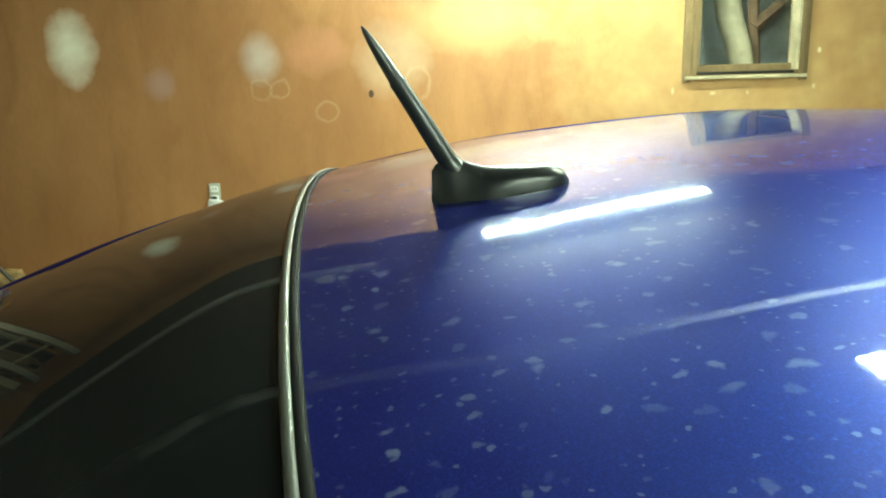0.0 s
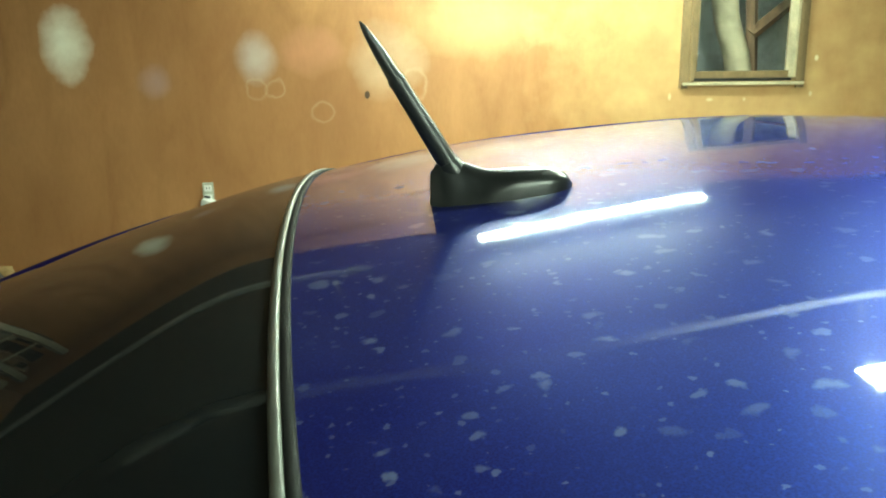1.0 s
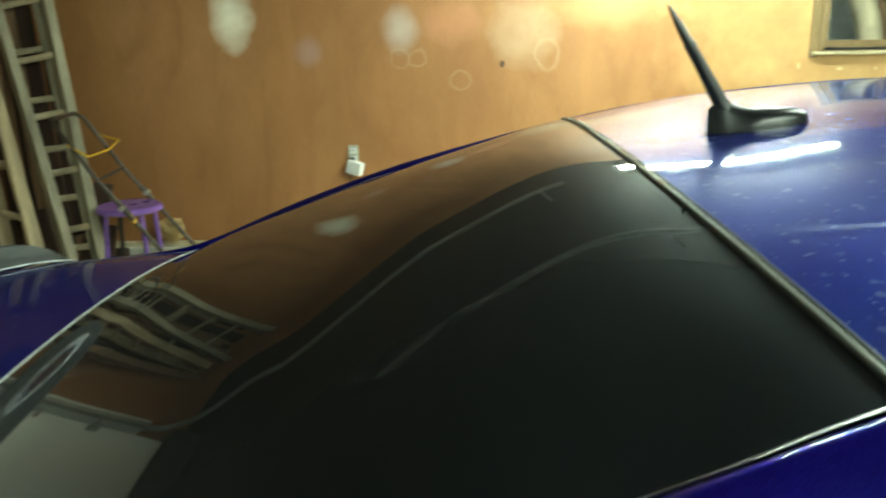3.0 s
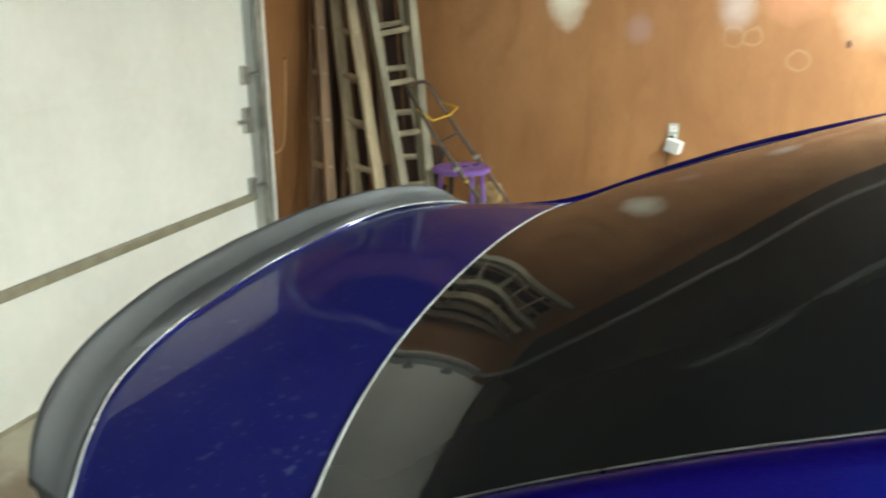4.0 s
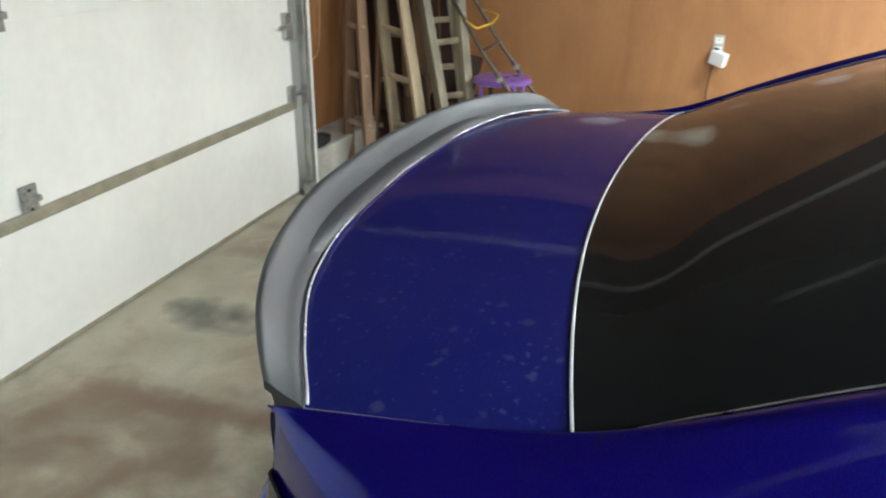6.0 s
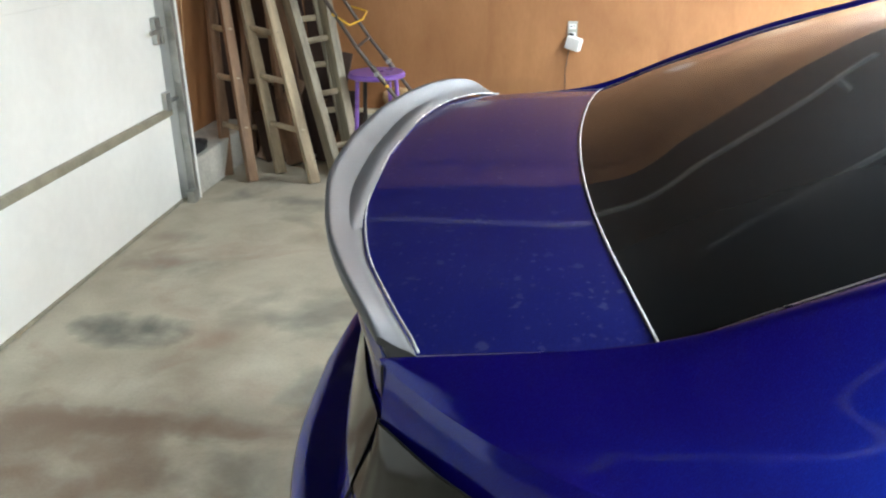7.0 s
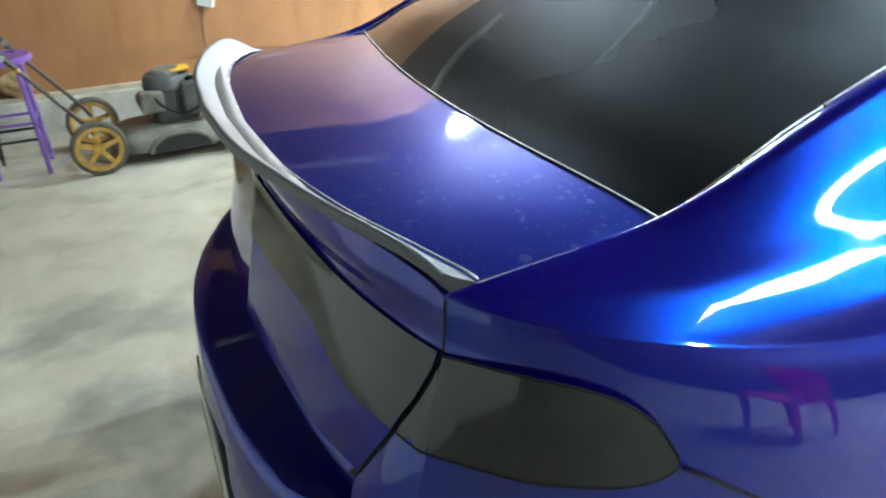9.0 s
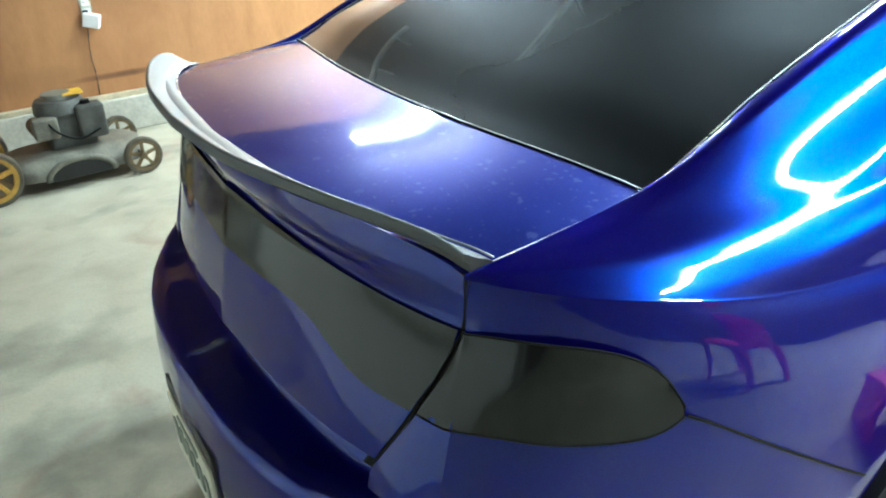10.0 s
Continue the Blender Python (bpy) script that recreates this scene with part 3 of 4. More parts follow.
def door_track(y, s, dx=0.0):
    t = thing("door_track", (DOOR_X + 0.05 + dx, y, 0), "galvanised steel garage door track", "door track", "tracks of the garage door")
    boxed("channel_back", (0, 0.042 * s, 1.12), (0.06, 0.005, 2.24), GALV, t, 0.001)
    boxed("flange", (0.03, 0.025 * s, 1.12), (0.005, 0.04, 2.24), GALV, t, 0.001)
    boxed("angle", (-0.05, 0.065 * s, 1.12), (0.16, 0.03, 2.24), DOOR_WHITE, t, 0.003)
    boxed("foot_bracket", (0.01, 0.01 * s, 0.035), (0.05, 0.08, 0.07), GALV, t, 0.004)
    pts = [(0.0 + 0.34 * (1 - math.cos(a)), 0.03 * s, 2.24 + 0.3 * math.sin(a)) for a in np.linspace(0, math.pi / 2, 8)] + [(2.9, 0.03 * s, 2.56)]
    tube("overhead_rail", pts, 0.026, PALE_STEEL, t, 6)
    rod("hanger", (2.7, 0.03 * s, 2.56), (2.7, 0.03 * s, 2.75), 0.012, GALV, t, 6)
    return t


door_track(2.785, 1)
door_track(-2.38, -1, 0.135)


def window():
    w = thing("window_1", ((WX0 + WX1) / 2, WALL_Y, WZ0), "wood-framed garage window with worn varnish", "window")
    w["kind"] = "structure"
    hw, hh = (WX1 - WX0) / 2, WZ1 - WZ0
    for s in (-1, 1):
        boxed("jamb", (s * (hw - 0.014), 0.02, hh / 2), (0.028, 0.15, hh), WIN_WOOD, w, 0.004)
        boxed("casing", (s * (hw + 0.022), -0.012, hh / 2 - 0.01), (0.05, 0.026, hh + 0.06), WIN_WOOD, w, 0.004)
        boxed("stop", (s * (hw - 0.037), 0.0, hh / 2), (0.016, 0.1, hh - 0.05), RUNG_WOOD if s > 0 else WIN_WOOD, w, 0.003)
    boxed("window_sill", (0, -0.02, -0.012), (2 * hw + 0.07, 0.06, 0.02), RUNG_WOOD, w, 0.005)
    boxed("lower_rail", (0, 0.035, 0.035), (2 * hw - 0.06, 0.05, 0.06), WIN_WOOD, w, 0.005)
    boxed("head", (0, 0.02, hh - 0.03), (2 * hw - 0.06, 0.15, 0.06), WIN_WOOD, w, 0.005)
    boxed("sash_bar", (0, 0.012, 0.012), (2 * hw - 0.06, 0.03, 0.018), DARK_STEEL, w, 0.003)
    p = boxed("pane", (0, 0.045, hh / 2), (2 * hw - 0.06, 0.005, hh - 0.1), PANE, w, 0)
    p.visible_shadow = False


window()
bm = bmesh.new()
add_box(bm, (2.5, WALL_Y + 1.0, 1.9), (2.4, 0.05, 2.4))
add_box(bm, (2.5, WALL_Y + 0.55, 0.72), (2.4, 0.9, 0.04))
back = part("backdrop", bm, DUSK)
tagged(back, "dusky blue-grey lean-to behind the window", "backdrop", kind="structure")
tube("post", catmull([(2.64, WALL_Y + 0.5, 1.2), (2.6, WALL_Y + 0.5, 1.55), (2.5, WALL_Y + 0.5, 1.85), (2.44, WALL_Y + 0.5, 2.4)], 14), 0.1, RUNG_WOOD, None, 10, flat=0.85)
tagged(bpy.data.objects["post"], "pale curved post behind the window", "post")
for nm, a, b in (("beam", (2.8, WALL_Y + 0.62, 1.1), (2.7, WALL_Y + 0.62, 2.5)), ("brace", (2.74, WALL_Y + 0.6, 1.72), (3.2, WALL_Y + 0.6, 2.08))):
    o = rod(nm, a, b, 0.045, OLD_WOOD_RED, None, 4)
    tagged(o, "red-brown timber behind the window", nm)


opener = thing("door_opener_rail", (-1.4, 1.42, 2.5), "pale steel rail of the garage door opener under the ceiling", "opener rail")
for xa, xb in ((0.0, 0.42), (0.46, 2.95)):
    boxed("rail", ((xa + xb) / 2, 0, 0.08), (xb - xa, 0.03, 0.035), PALE_STEEL, opener, 0.004)
boxed("joint_sleeve", (0.44, 0, 0.08), (0.12, 0.036, 0.03), DARK_STEEL, opener, 0.003)
for x in (0.2, 1.5, 2.7):
    rod("hanger", (x, 0, 0.1), (x, 0, 0.25), 0.008, GALV, opener, 6)


# ---------------------------------------------------------------- lamps of the garage
def tube_lamp(x, y, z, length=1.22):
    f = thing("fluorescent_lamp", (x, y, z), "white twin fluorescent shop lamp, lit, under the ceiling", "ceiling lamp", "fluorescent lamps")
    boxed("housing", (0, 0, 0.035), (length + 0.06, 0.13, 0.05), FIXTURE, f, 0.006)
    for s in (-1, 1):
        rod("tube", (-length / 2, 0.024 * s, -0.012), (length / 2, 0.024 * s, -0.012), 0.014, TUBE, f, 12)
        boxed("end_cap", (s * (length / 2 + 0.015), 0, -0.002), (0.03, 0.12, 0.05), FIXTURE, f, 0.004)
        rod("chain", (s * length * 0.4, 0, 0.06), (s * length * 0.4, 0, TOP - z), 0.004, GALV, f, 6)
    return f


for p in LAMPS:
    tube_lamp(*p)


# ---------------------------------------------------------------- the car
car = thing("car", (0, 0, 0), "metallic blue four-door sedan with dried water spots, parked", "car")

# edge between the top skins (lid, glass, roof) and the sides, and the crown along the middle
EX = (-1.30, -1.13, -1.0, -0.86, -0.84, -0.82, -0.72, -0.6, -0.46, -0.38, -0.2, -0.11, 0.2, 0.6, 1.0, 1.4, 1.8, 2.0, 2.6, 3.1)
EY = (0.66, 0.657, 0.6535, 0.648, 0.6465, 0.6465, 0.6435, 0.6327, 0.6293, 0.6246, 0.6086, 0.6, 0.5865, 0.575, 0.57, 0.6, 0.66, 0.7, 0.68, 0.5)
EZ = (1.06, 1.0797, 1.0915, 1.1034, 1.1055, 1.1126, 1.1574, 1.2053, 1.2578, 1.2826, 1.3351, 1.3666, 1.4257, 1.452, 1.415, 1.2, 1.01, 0.97, 0.9, 0.72)
CX = (-1.36, -1.28, -1.1, -0.945, -0.922, -0.9, -0.75, -0.55, -0.35, -0.16, 0.0, 0.3, 0.6, 0.9, 1.1, 1.5, 1.95, 2.6, 3.17)
CZ = (1.105, 1.113, 1.1195, 1.1215, 1.1215, 1.127, 1.1905, 1.2735, 1.3597, 1.4167, 1.433, 1.463, 1.475, 1.466, 1.43, 1.26, 1.03, 0.95, 0.76)
BX = (-1.13, -0.84, -0.11, 1.0, 1.8, 3.1)
BV = (-0.17, -0.073, -0.0414, 0.08, 0.13, 0.07)


def top_point(xe, f, lift=0.0):
    """A point of the top skin: xe is where its line meets the edge, f runs from -1 to 1 across."""
    k = 1 - abs(f) ** 2.1
    x = xe + smooth_value(xe, BX, BV) * k
    ye, ze = smooth_value(xe, EX, EY), smooth_value(xe, EX, EZ)
    zc = smooth_value(xe + smooth_value(xe, BX, BV), CX, CZ)
    e = float(np.interp(xe, (-0.84, -0.45), (5.5, 2.2)))
    return (x, f * ye, ze + (zc - ze) * (1 - abs(f) ** e) + lift)


def top_skin(name, xa, xb, mat, n=40, m=45, f=1.0, lift=0.0, label=""):
    return sheet(name, [[top_point(x, g, lift) for g in np.linspace(-f, f, m)] for x in np.linspace(xa, xb, n)], mat, car, label, True)


# shoulder crease and widest line, from the lid seam forward round the nose
SH = [(-1.148, 0.652, 1.066), (-1.05, 0.735, 1.045), (-0.92, 0.787, 1.02), (-0.8, 0.805, 0.99), (-0.7, 0.82, 0.976), (-0.48, 0.835, 0.963),
      (0.0, 0.85, 0.952), (0.6, 0.855, 0.94), (1.2, 0.855, 0.925), (1.8, 0.85, 0.9), (2.4, 0.83, 0.84), (2.75, 0.78, 0.78), (2.98, 0.66, 0.73), (3.12, 0.42, 0.7), (3.18, 0.0, 0.69)]
WIDE = (0.005, 0.011, 0.022, 0.034, 0.042, 0.046, 0.048, 0.048, 0.046, 0.036, 0.036, 0.036, 0.034, 0.03, 0.03)
SHX = [p[0] for p in SH]


def fender_y(x, z):
    """Half width of the body at x and height z, below the shoulder."""
    y = smooth_value(x, SHX[:-1], [p[1] + w for p, w in zip(SH[:-1], WIDE[:-1])])
    return y + smooth_value(z, (0.2, 0.4, 0.6, 0.8, 0.95, 1.05), (-0.06, -0.012, 0.0, 0.0, -0.014, -0.05))


def rear_shift(x, z):
    """How far the tail moves back below the lamps."""
    return -0.23 * max(0.0, 1.0 - z) * float(np.clip((-0.86 - x) / 0.28, 0, 1))


ARCH = (-0.2, 2.4)


def sill(x):
    z = 0.2
    for a in ARCH:
        d = abs(x - a)
        if d < 0.365:
            z = max(z, 0.31 + math.sqrt(0.365 ** 2 - d * d))
    return z


def through_points(pts, per):
    """A smooth curve through pts with the same number of steps between any two."""
    p = np.array(pts, float)
    q = np.vstack([2 * p[0] - p[1], p, 2 * p[-1] - p[-2]])
    out = []
    for i in range(len(p) - 1):
        a, b, c, d = q[i:i + 4]
        for t in np.arange(per) / per:
            out.append(0.5 * (2 * b + (c - a) * t + (2 * a - 5 * b + 4 * c - d) * t * t + (3 * b - a - 3 * c + d) * t ** 3))
    return out + [p[-1]]


# how the pillar falls from the glass to the shoulder: share of the way out, then the share of height at the stations
HOLLOW_X = (-1.02, -0.84, -0.72, -0.6, -0.48, -0.36, -0.05)
HOLLOW = ((0.24, 0.935, 0.965, 0.986, 0.986, 0.965, 0.945, 0.94),
          (0.35, 0.875, 0.862, 0.862, 0.856, 0.848, 0.831, 0.83),
          (0.46, 0.811, 0.767, 0.729, 0.72, 0.726, 0.7, 0.7),
          (0.57, 0.736, 0.678, 0.602, 0.578, 0.585, 0.574, 0.574),
          (0.67, 0.639, 0.581, 0.501, 0.465, 0.471, 0.498, 0.498),
          (0.75, 0.512, 0.451, 0.405, 0.378, 0.405, 0.462, 0.44),
          (0.83, 0.346, 0.31, 0.304, 0.293, 0.317, 0.384, 0.35),
          (0.94, 0.125, 0.111, 0.139, 0.17, 0.201, 0.246, 0.2))


def side_profile(x, y, zs, wide, sgn):
    ye, ze = smooth_value(x, EX, EY), smooth_value(x, EX, EZ)
    dy = y - ye
    # from the edge of glass or lid over the pillar, hollow above, then rounding over to the shoulder
    c = max(0.08, float(smooth_value(x, (-0.87, -0.78, -0.6, -0.3, -0.12, -0.04), (0, 0.7, 1, 1, 0.6, 0.0))))
    p = [(ye, ze - 0.004)]
    p += [(ye + 0.012 * c, ze + 0.007 * c), (ye + 0.036 * c, ze + 0.01 * c)]
    for u, *v in HOLLOW:
        p.append((ye + dy * u, zs + (ze - zs) * float(smooth_value(x, HOLLOW_X, v))))
    p += [(ye + dy * 0.985, zs + (ze - zs) * 0.024), (y, zs), (y + 0.07 * wide, zs - 0.006)]
    z0 = sill(x)
    for z, w in ((zs - 0.03, 0.4), (zs - 0.08, 0.76), (zs - 0.16, 1.0)):
        p.append((y + wide * w, max(z, z0 + 0.02 * (zs - z))))
    zl = zs - 0.16
    for f, dyy in ((0.35, 0.0), (0.65, -0.004), (0.88, -0.018), (1.0, -0.035)):
        p.append((y + wide + dyy, zl + (z0 - zl) * f))
    c = through_points(p, 5)
    return [(x + rear_shift(x, z), sgn * yy, z) for yy, z in c]


def shoulder_at(n):
    c = catmull([(*p, w) for p, w in zip(SH, WIDE)], n)
    return c


for sgn in (-1, 1):
    rows = [side_profile(x, y, z, w, sgn) for x, y, z, w in shoulder_at(220)]
    g = np.array(rows)
    for _ in range(24):
        h = g.copy()
        g[1:-1, 4:] = 0.25 * h[:-2, 4:] + 0.5 * h[1:-1, 4:] + 0.25 * h[2:, 4:]
    for _ in range(5):
        h = g.copy()
        for a, b in ((3, 42), (50, g.shape[1] - 2)):
            g[:, a:b] = 0.25 * h[:, a - 1:b - 1] + 0.5 * h[:, a:b] + 0.25 * h[:, a + 1:b + 1]
    rows = [[tuple(q) for q in r] for r in g]
    sheet("side_panel", rows, PAINT, car, "metallic blue quarter panel and doors", sgn > 0)

top_skin("roof", -0.0815, 1.0, PAINT_DUSTY, 50, 61, 1.0, 0.0, "blue roof panel with dried water spots")
top_skin("rear_window", -0.835, -0.089, TINT, 50, 61, 0.999, 0.001, "black tinted rear window")
top_skin("windscreen", 1.0, 1.8, TINT, 30, 41, 1.0)
top_skin("bonnet", 1.805, 3.1, PAINT, 30, 41, 1.0)

# rear lid: the top, then the upright face with the lamp band
RY = (0, 0.21, 0.40, 0.54, 0.60, 0.65)
RX = (-1.255, -1.243, -1.222, -1.19, -1.17, -1.148)


def rear_point(y, z, out=0.0):
    a = abs(y)
    x = smooth_value(a, RY, RX)
    x += -0.23 * max(0.0, 1.0 - z) + 0.08 * max(0.0, z - 1.05)
    # soft fold above the lamp band, fading out towards the corners
    k = float(np.clip((z - 1.015) / 0.045, 0, 1)) * float(np.clip((0.64 - a) / 0.12, 0, 1))
    x -= 0.012 * k * k * (3 - 2 * k)
    return (x - out, y, z)


def seam_y(z):
    """Half width of the lid face at height z."""
    return smooth_value(z, (0.72, 0.752, 0.849, 0.976, 1.054, 1.07), (0.53, 0.548, 0.6, 0.648, 0.655, 0.655))


lid_rows = [[top_point(x, g) for g in np.linspace(-1, 1, 61)] for x in np.linspace(-0.838, -1.13, 26)]
g = np.array(lid_rows)
for _ in range(20):
    h = g.copy()
    g[1:-1, 1:-1] = 0.25 * (h[:-2, 1:-1] + h[2:, 1:-1]) + 0.5 * h[1:-1, 1:-1]
lid_rows = [[tuple(q) for q in r] for r in g]
lid = sheet("trunk_lid", lid_rows, PAINT_LID, car, "blue trunk lid with dust and scratches")


def lens_top(y):
    return smooth_value(abs(y), (0, 0.2, 0.43, 0.55, 0.65), (1.011, 1.009, 1.003, 0.997, 0.991))


def lens_bottom(y):
    return smooth_value(abs(y), (0, 0.15, 0.285, 0.35, 0.40, 0.46, 0.515, 0.6, 0.65), (0.895, 0.9, 0.905, 0.9, 0.884, 0.863, 0.851, 0.849, 0.845))


def rear_panel(name, za, zb, mat, out=0.0, n=16, m=61, parent=None, label="", inset=0.004):
    rows = []
    for k in np.linspace(0, 1, n):
        row = []
        for g in np.linspace(-1, 1, m):
            z = za(g * 0.65) + (zb(g * 0.65) - za(g * 0.65)) * k
            y = g * (seam_y(z) - inset)
            z = za(y) + (zb(y) - za(y)) * k
            row.append(rear_point(y, z, out))
        rows.append(row)
    return sheet(name, rows, mat, parent or car, label)


LID_TOP = lambda y: smooth_value(abs(y), (0, 0.3, 0.5, 0.57, 0.63, 0.66), (1.116, 1.115, 1.108, 1.099, 1.081, 1.066))
LID_LOW = lambda y: smooth_value(abs(y), (0, 0.3, 0.55), (0.735, 0.737, 0.742))
rear_panel("lid_face", LID_TOP, LID_LOW, PAINT, 0.0, 30, 81, lid, "blue upright face of the trunk lid")
rear_panel("tail_lens", lens_top, lens_bottom, LENS, 0.005, 12, 81, lid, "smoked full-width tail lamp lens")

# the lid's shelf under the spoiler, closing top to face
rows = []
for k in np.linspace(0, 1, 8):
    row = []
    for g in np.linspace(-1, 1, 61):
        a = Vector(top_point(-1.13, g))
        b = Vector(rear_point(g * 0.651, LID_TOP(g * 0.651)))
        row.append(a.lerp(b, k))
    rows.append(row)
sheet("lid_lip", rows, PAINT, lid)

# ducktail spoiler: front edge, lip, foot of the rear face
FY = (0, 0.2, 0.44, 0.59, 0.66, 0.70)
FX = (-1.268, -1.258, -1.212, -1.144, -1.104, -1.09)
LY = (0, 0.2, 0.37, 0.5, 0.57, 0.63, 0.672, 0.71)
LX = (-1.327, -1.315, -1.28, -1.238, -1.205, -1.168, -1.137, -1.11)
LZ = (1.158, 1.158, 1.157, 1.151, 1.143, 1.126, 1.096, 1.08)


def lid_z(x, y):
    f = min(1.0, abs(y) / 0.66)
    ze, zc = smooth_value(x + 0.17 * (1 - f ** 2.1), EX, EZ), smooth_value(x, CX, CZ)
    return ze + (zc - ze) * (1 - f ** 5.5)


def spoiler_section(y):
    a = abs(y)
    fx, lx, lz = smooth_value(a, FY, FX), smooth_value(a, LY, LX), smooth_value(a, LY, LZ)
    fz = lid_z(fx, y) + 0.003
    bx, _, bz = rear_point(min(a, 0.652), 1.05)
    bx = max(bx, lx + 0.006)
    h = lz - fz
    k = min(1.0, h / 0.05)
    w = lx - fx
    pts = [(fx, fz - 0.003)]
    pts += [(fx + u * w, fz + h * v) for u, v in ((0.2, 0.12), (0.4, 0.29), (0.6, 0.5), (0.78, 0.72), (0.92, 0.91), (1.0, 0.985))]
    # rounded lip, thin rear face, underside back to the lid
    pts += [(lx - 0.0045 * k, lz), (lx - 0.0072 * k, lz - 0.0015 * k), (lx - 0.0085 * k, lz - 0.005 * k), (lx - 0.0085 * k, lz - 0.016 * k), (lx - 0.007 * k, lz - 0.0235 * k), (lx - 0.004 * k, lz - 0.0255 * k)]
    zu = lz - 0.026 * k
    pts += [(lx + 0.4 * (bx - lx), zu - 0.006 * k), (lx + 0.8 * (bx - lx), zu - 0.012 * k), (bx + 0.003, max(zu - 0.02, 1.069))]
    return [(x, y, z) for x, z in through_points(pts, 4)]


ys = np.r_[-0.658, -0.656, np.linspace(-0.645, 0.645, 71), 0.656, 0.658]
rows = [spoiler_section(y) for y in ys]
spoiler = sheet("spoiler", rows, SPOILER, car, "satin grey ducktail spoiler on the trunk lid")
for y in (-0.658, 0.658):
    ring = spoiler_section(y)
    n = len(ring)
    mesh_ob("end_cap", ring, [tuple(range(n)) if y < 0 else tuple(reversed(range(n)))], PLASTIC, spoiler)
tube("edge_strip", [(smooth_value(abs(y), FY, FX) + 0.003, y, lid_z(smooth_value(abs(y), FY, FX) + 0.003, y) + 0.003) for y in np.linspace(-0.655, 0.655, 61)], 0.0017, PALE_TRIM, spoiler, 8, label="pale adhesive edge of the spoiler")

# seams and trims of the glass and lid
tube("lid_seam", [top_point(-0.836, g, 0.002) for g in np.linspace(-1, 1, 81)], 0.0019, SEAM_TRIM, car, 8, flat=0.5, label="pale strip between rear window and lid")
for s in (-1, 1):
    # thin bright tubes added to carry the highlights of window and lid edges
    tube("window_trim", [top_point(x, s * 1.0, 0.001) for x in np.linspace(-0.83, -0.1, 50)], 0.0011, CHROME, car, 8, label="thin bright line added for the highlight along the rear window")
    tube("edge_moulding", [top_point(x, s * 1.0, -0.003) for x in np.linspace(-0.06, 0.98, 60)], 0.0022, BLACK_TRIM, car, 8, label="black rubber moulding along the roof edge")
    tube("lid_side_gap", [top_point(x, s * 1.0, 0.0) for x in np.linspace(-1.13, -0.84, 24)], 0.0009, CHROME, car, 8)
    tube("lid_rear_gap", [rear_point(s * (seam_y(z) - 0.001), z, -0.001) for z in np.linspace(1.066, 0.735, 24)], 0.0024, BLACK_TRIM, car, 8)
tube("roof_seam", [top_point(-0.09, g, 0.002) for g in np.linspace(-1, 1, 81)], 0.0032, GREY_TRIM, car, 8, flat=0.8, label="grey rubber strip above the rear window")
tube("roof_gap", [top_point(-0.0845, g, 0.001) for g in np.linspace(-1, 1, 81)], 0.0034, BLACK_TRIM, car, 8, flat=0.6)

# rear corners between the lid seam and the fenders
for s in (-1, 1):
    rows = []
    for z in np.linspace(1.066, 0.62, 30):
        y0 = float(seam_y(z)) + 0.002
        rows.append([(rear_point(y, z)[0] - 0.09 * (0.652 - y0) * math.sin(math.pi * (y - y0) / max(0.001, 0.6525 - y0)), s * (y + 0.005 * (y - y0) / max(0.001, 0.652 - y0)), z) for y in np.linspace(y0, 0.6525, 10)])
    sheet("rear_corner", rows, PAINT, car, "", s < 0)

# black backing sheets added inside the lid seams to stop the view through
for s in (-1, 1):
    rows = []
    for z in np.linspace(1.072, 0.72, 24):
        y0 = float(seam_y(z))
        rows.append([(rear_point(y0, z)[0] + 0.07, s * (y0 - 0.02), z)] + [(rear_point(y, z)[0] + 0.005, s * y, z) for y in np.linspace(y0 - 0.02, y0 + 0.003, 5)])
    sheet("seam_rubber", rows, BLACK_TRIM, car, "", s < 0)

# tail lamp ends that wrap onto the rear fenders
LXA = (-1.143, -1.05, -0.978, -0.936, -0.905)
LTA = (0.99, 0.98, 0.957, 0.922, 0.868)
LBA = (0.843, 0.831, 0.828, 0.834, 0.85)


def fender_point(x, z, out, sgn):
    """A place on the fender skin, by its station before the tail shift."""
    rows_ = side_profile(x, *[float(smooth_value(x, SHX[:-1], [q[k] for q in SH[:-1]])) for k in (1, 2)], float(smooth_value(x, SHX[:-1], WIDE[:-1])), 1)
    zs_ = np.array([p[2] for p in rows_])
    i = int(np.argmax(zs_ < z)) or len(rows_) - 1
    a, b = rows_[i - 1], rows_[i]
    t = (a[2] - z) / max(1e-6, a[2] - b[2])
    n = Vector((-0.62, 0.78, 0.05)).normalized()
    p = Vector(a).lerp(Vector(b), t) + n * out
    return (p.x, sgn * p.y, p.z)


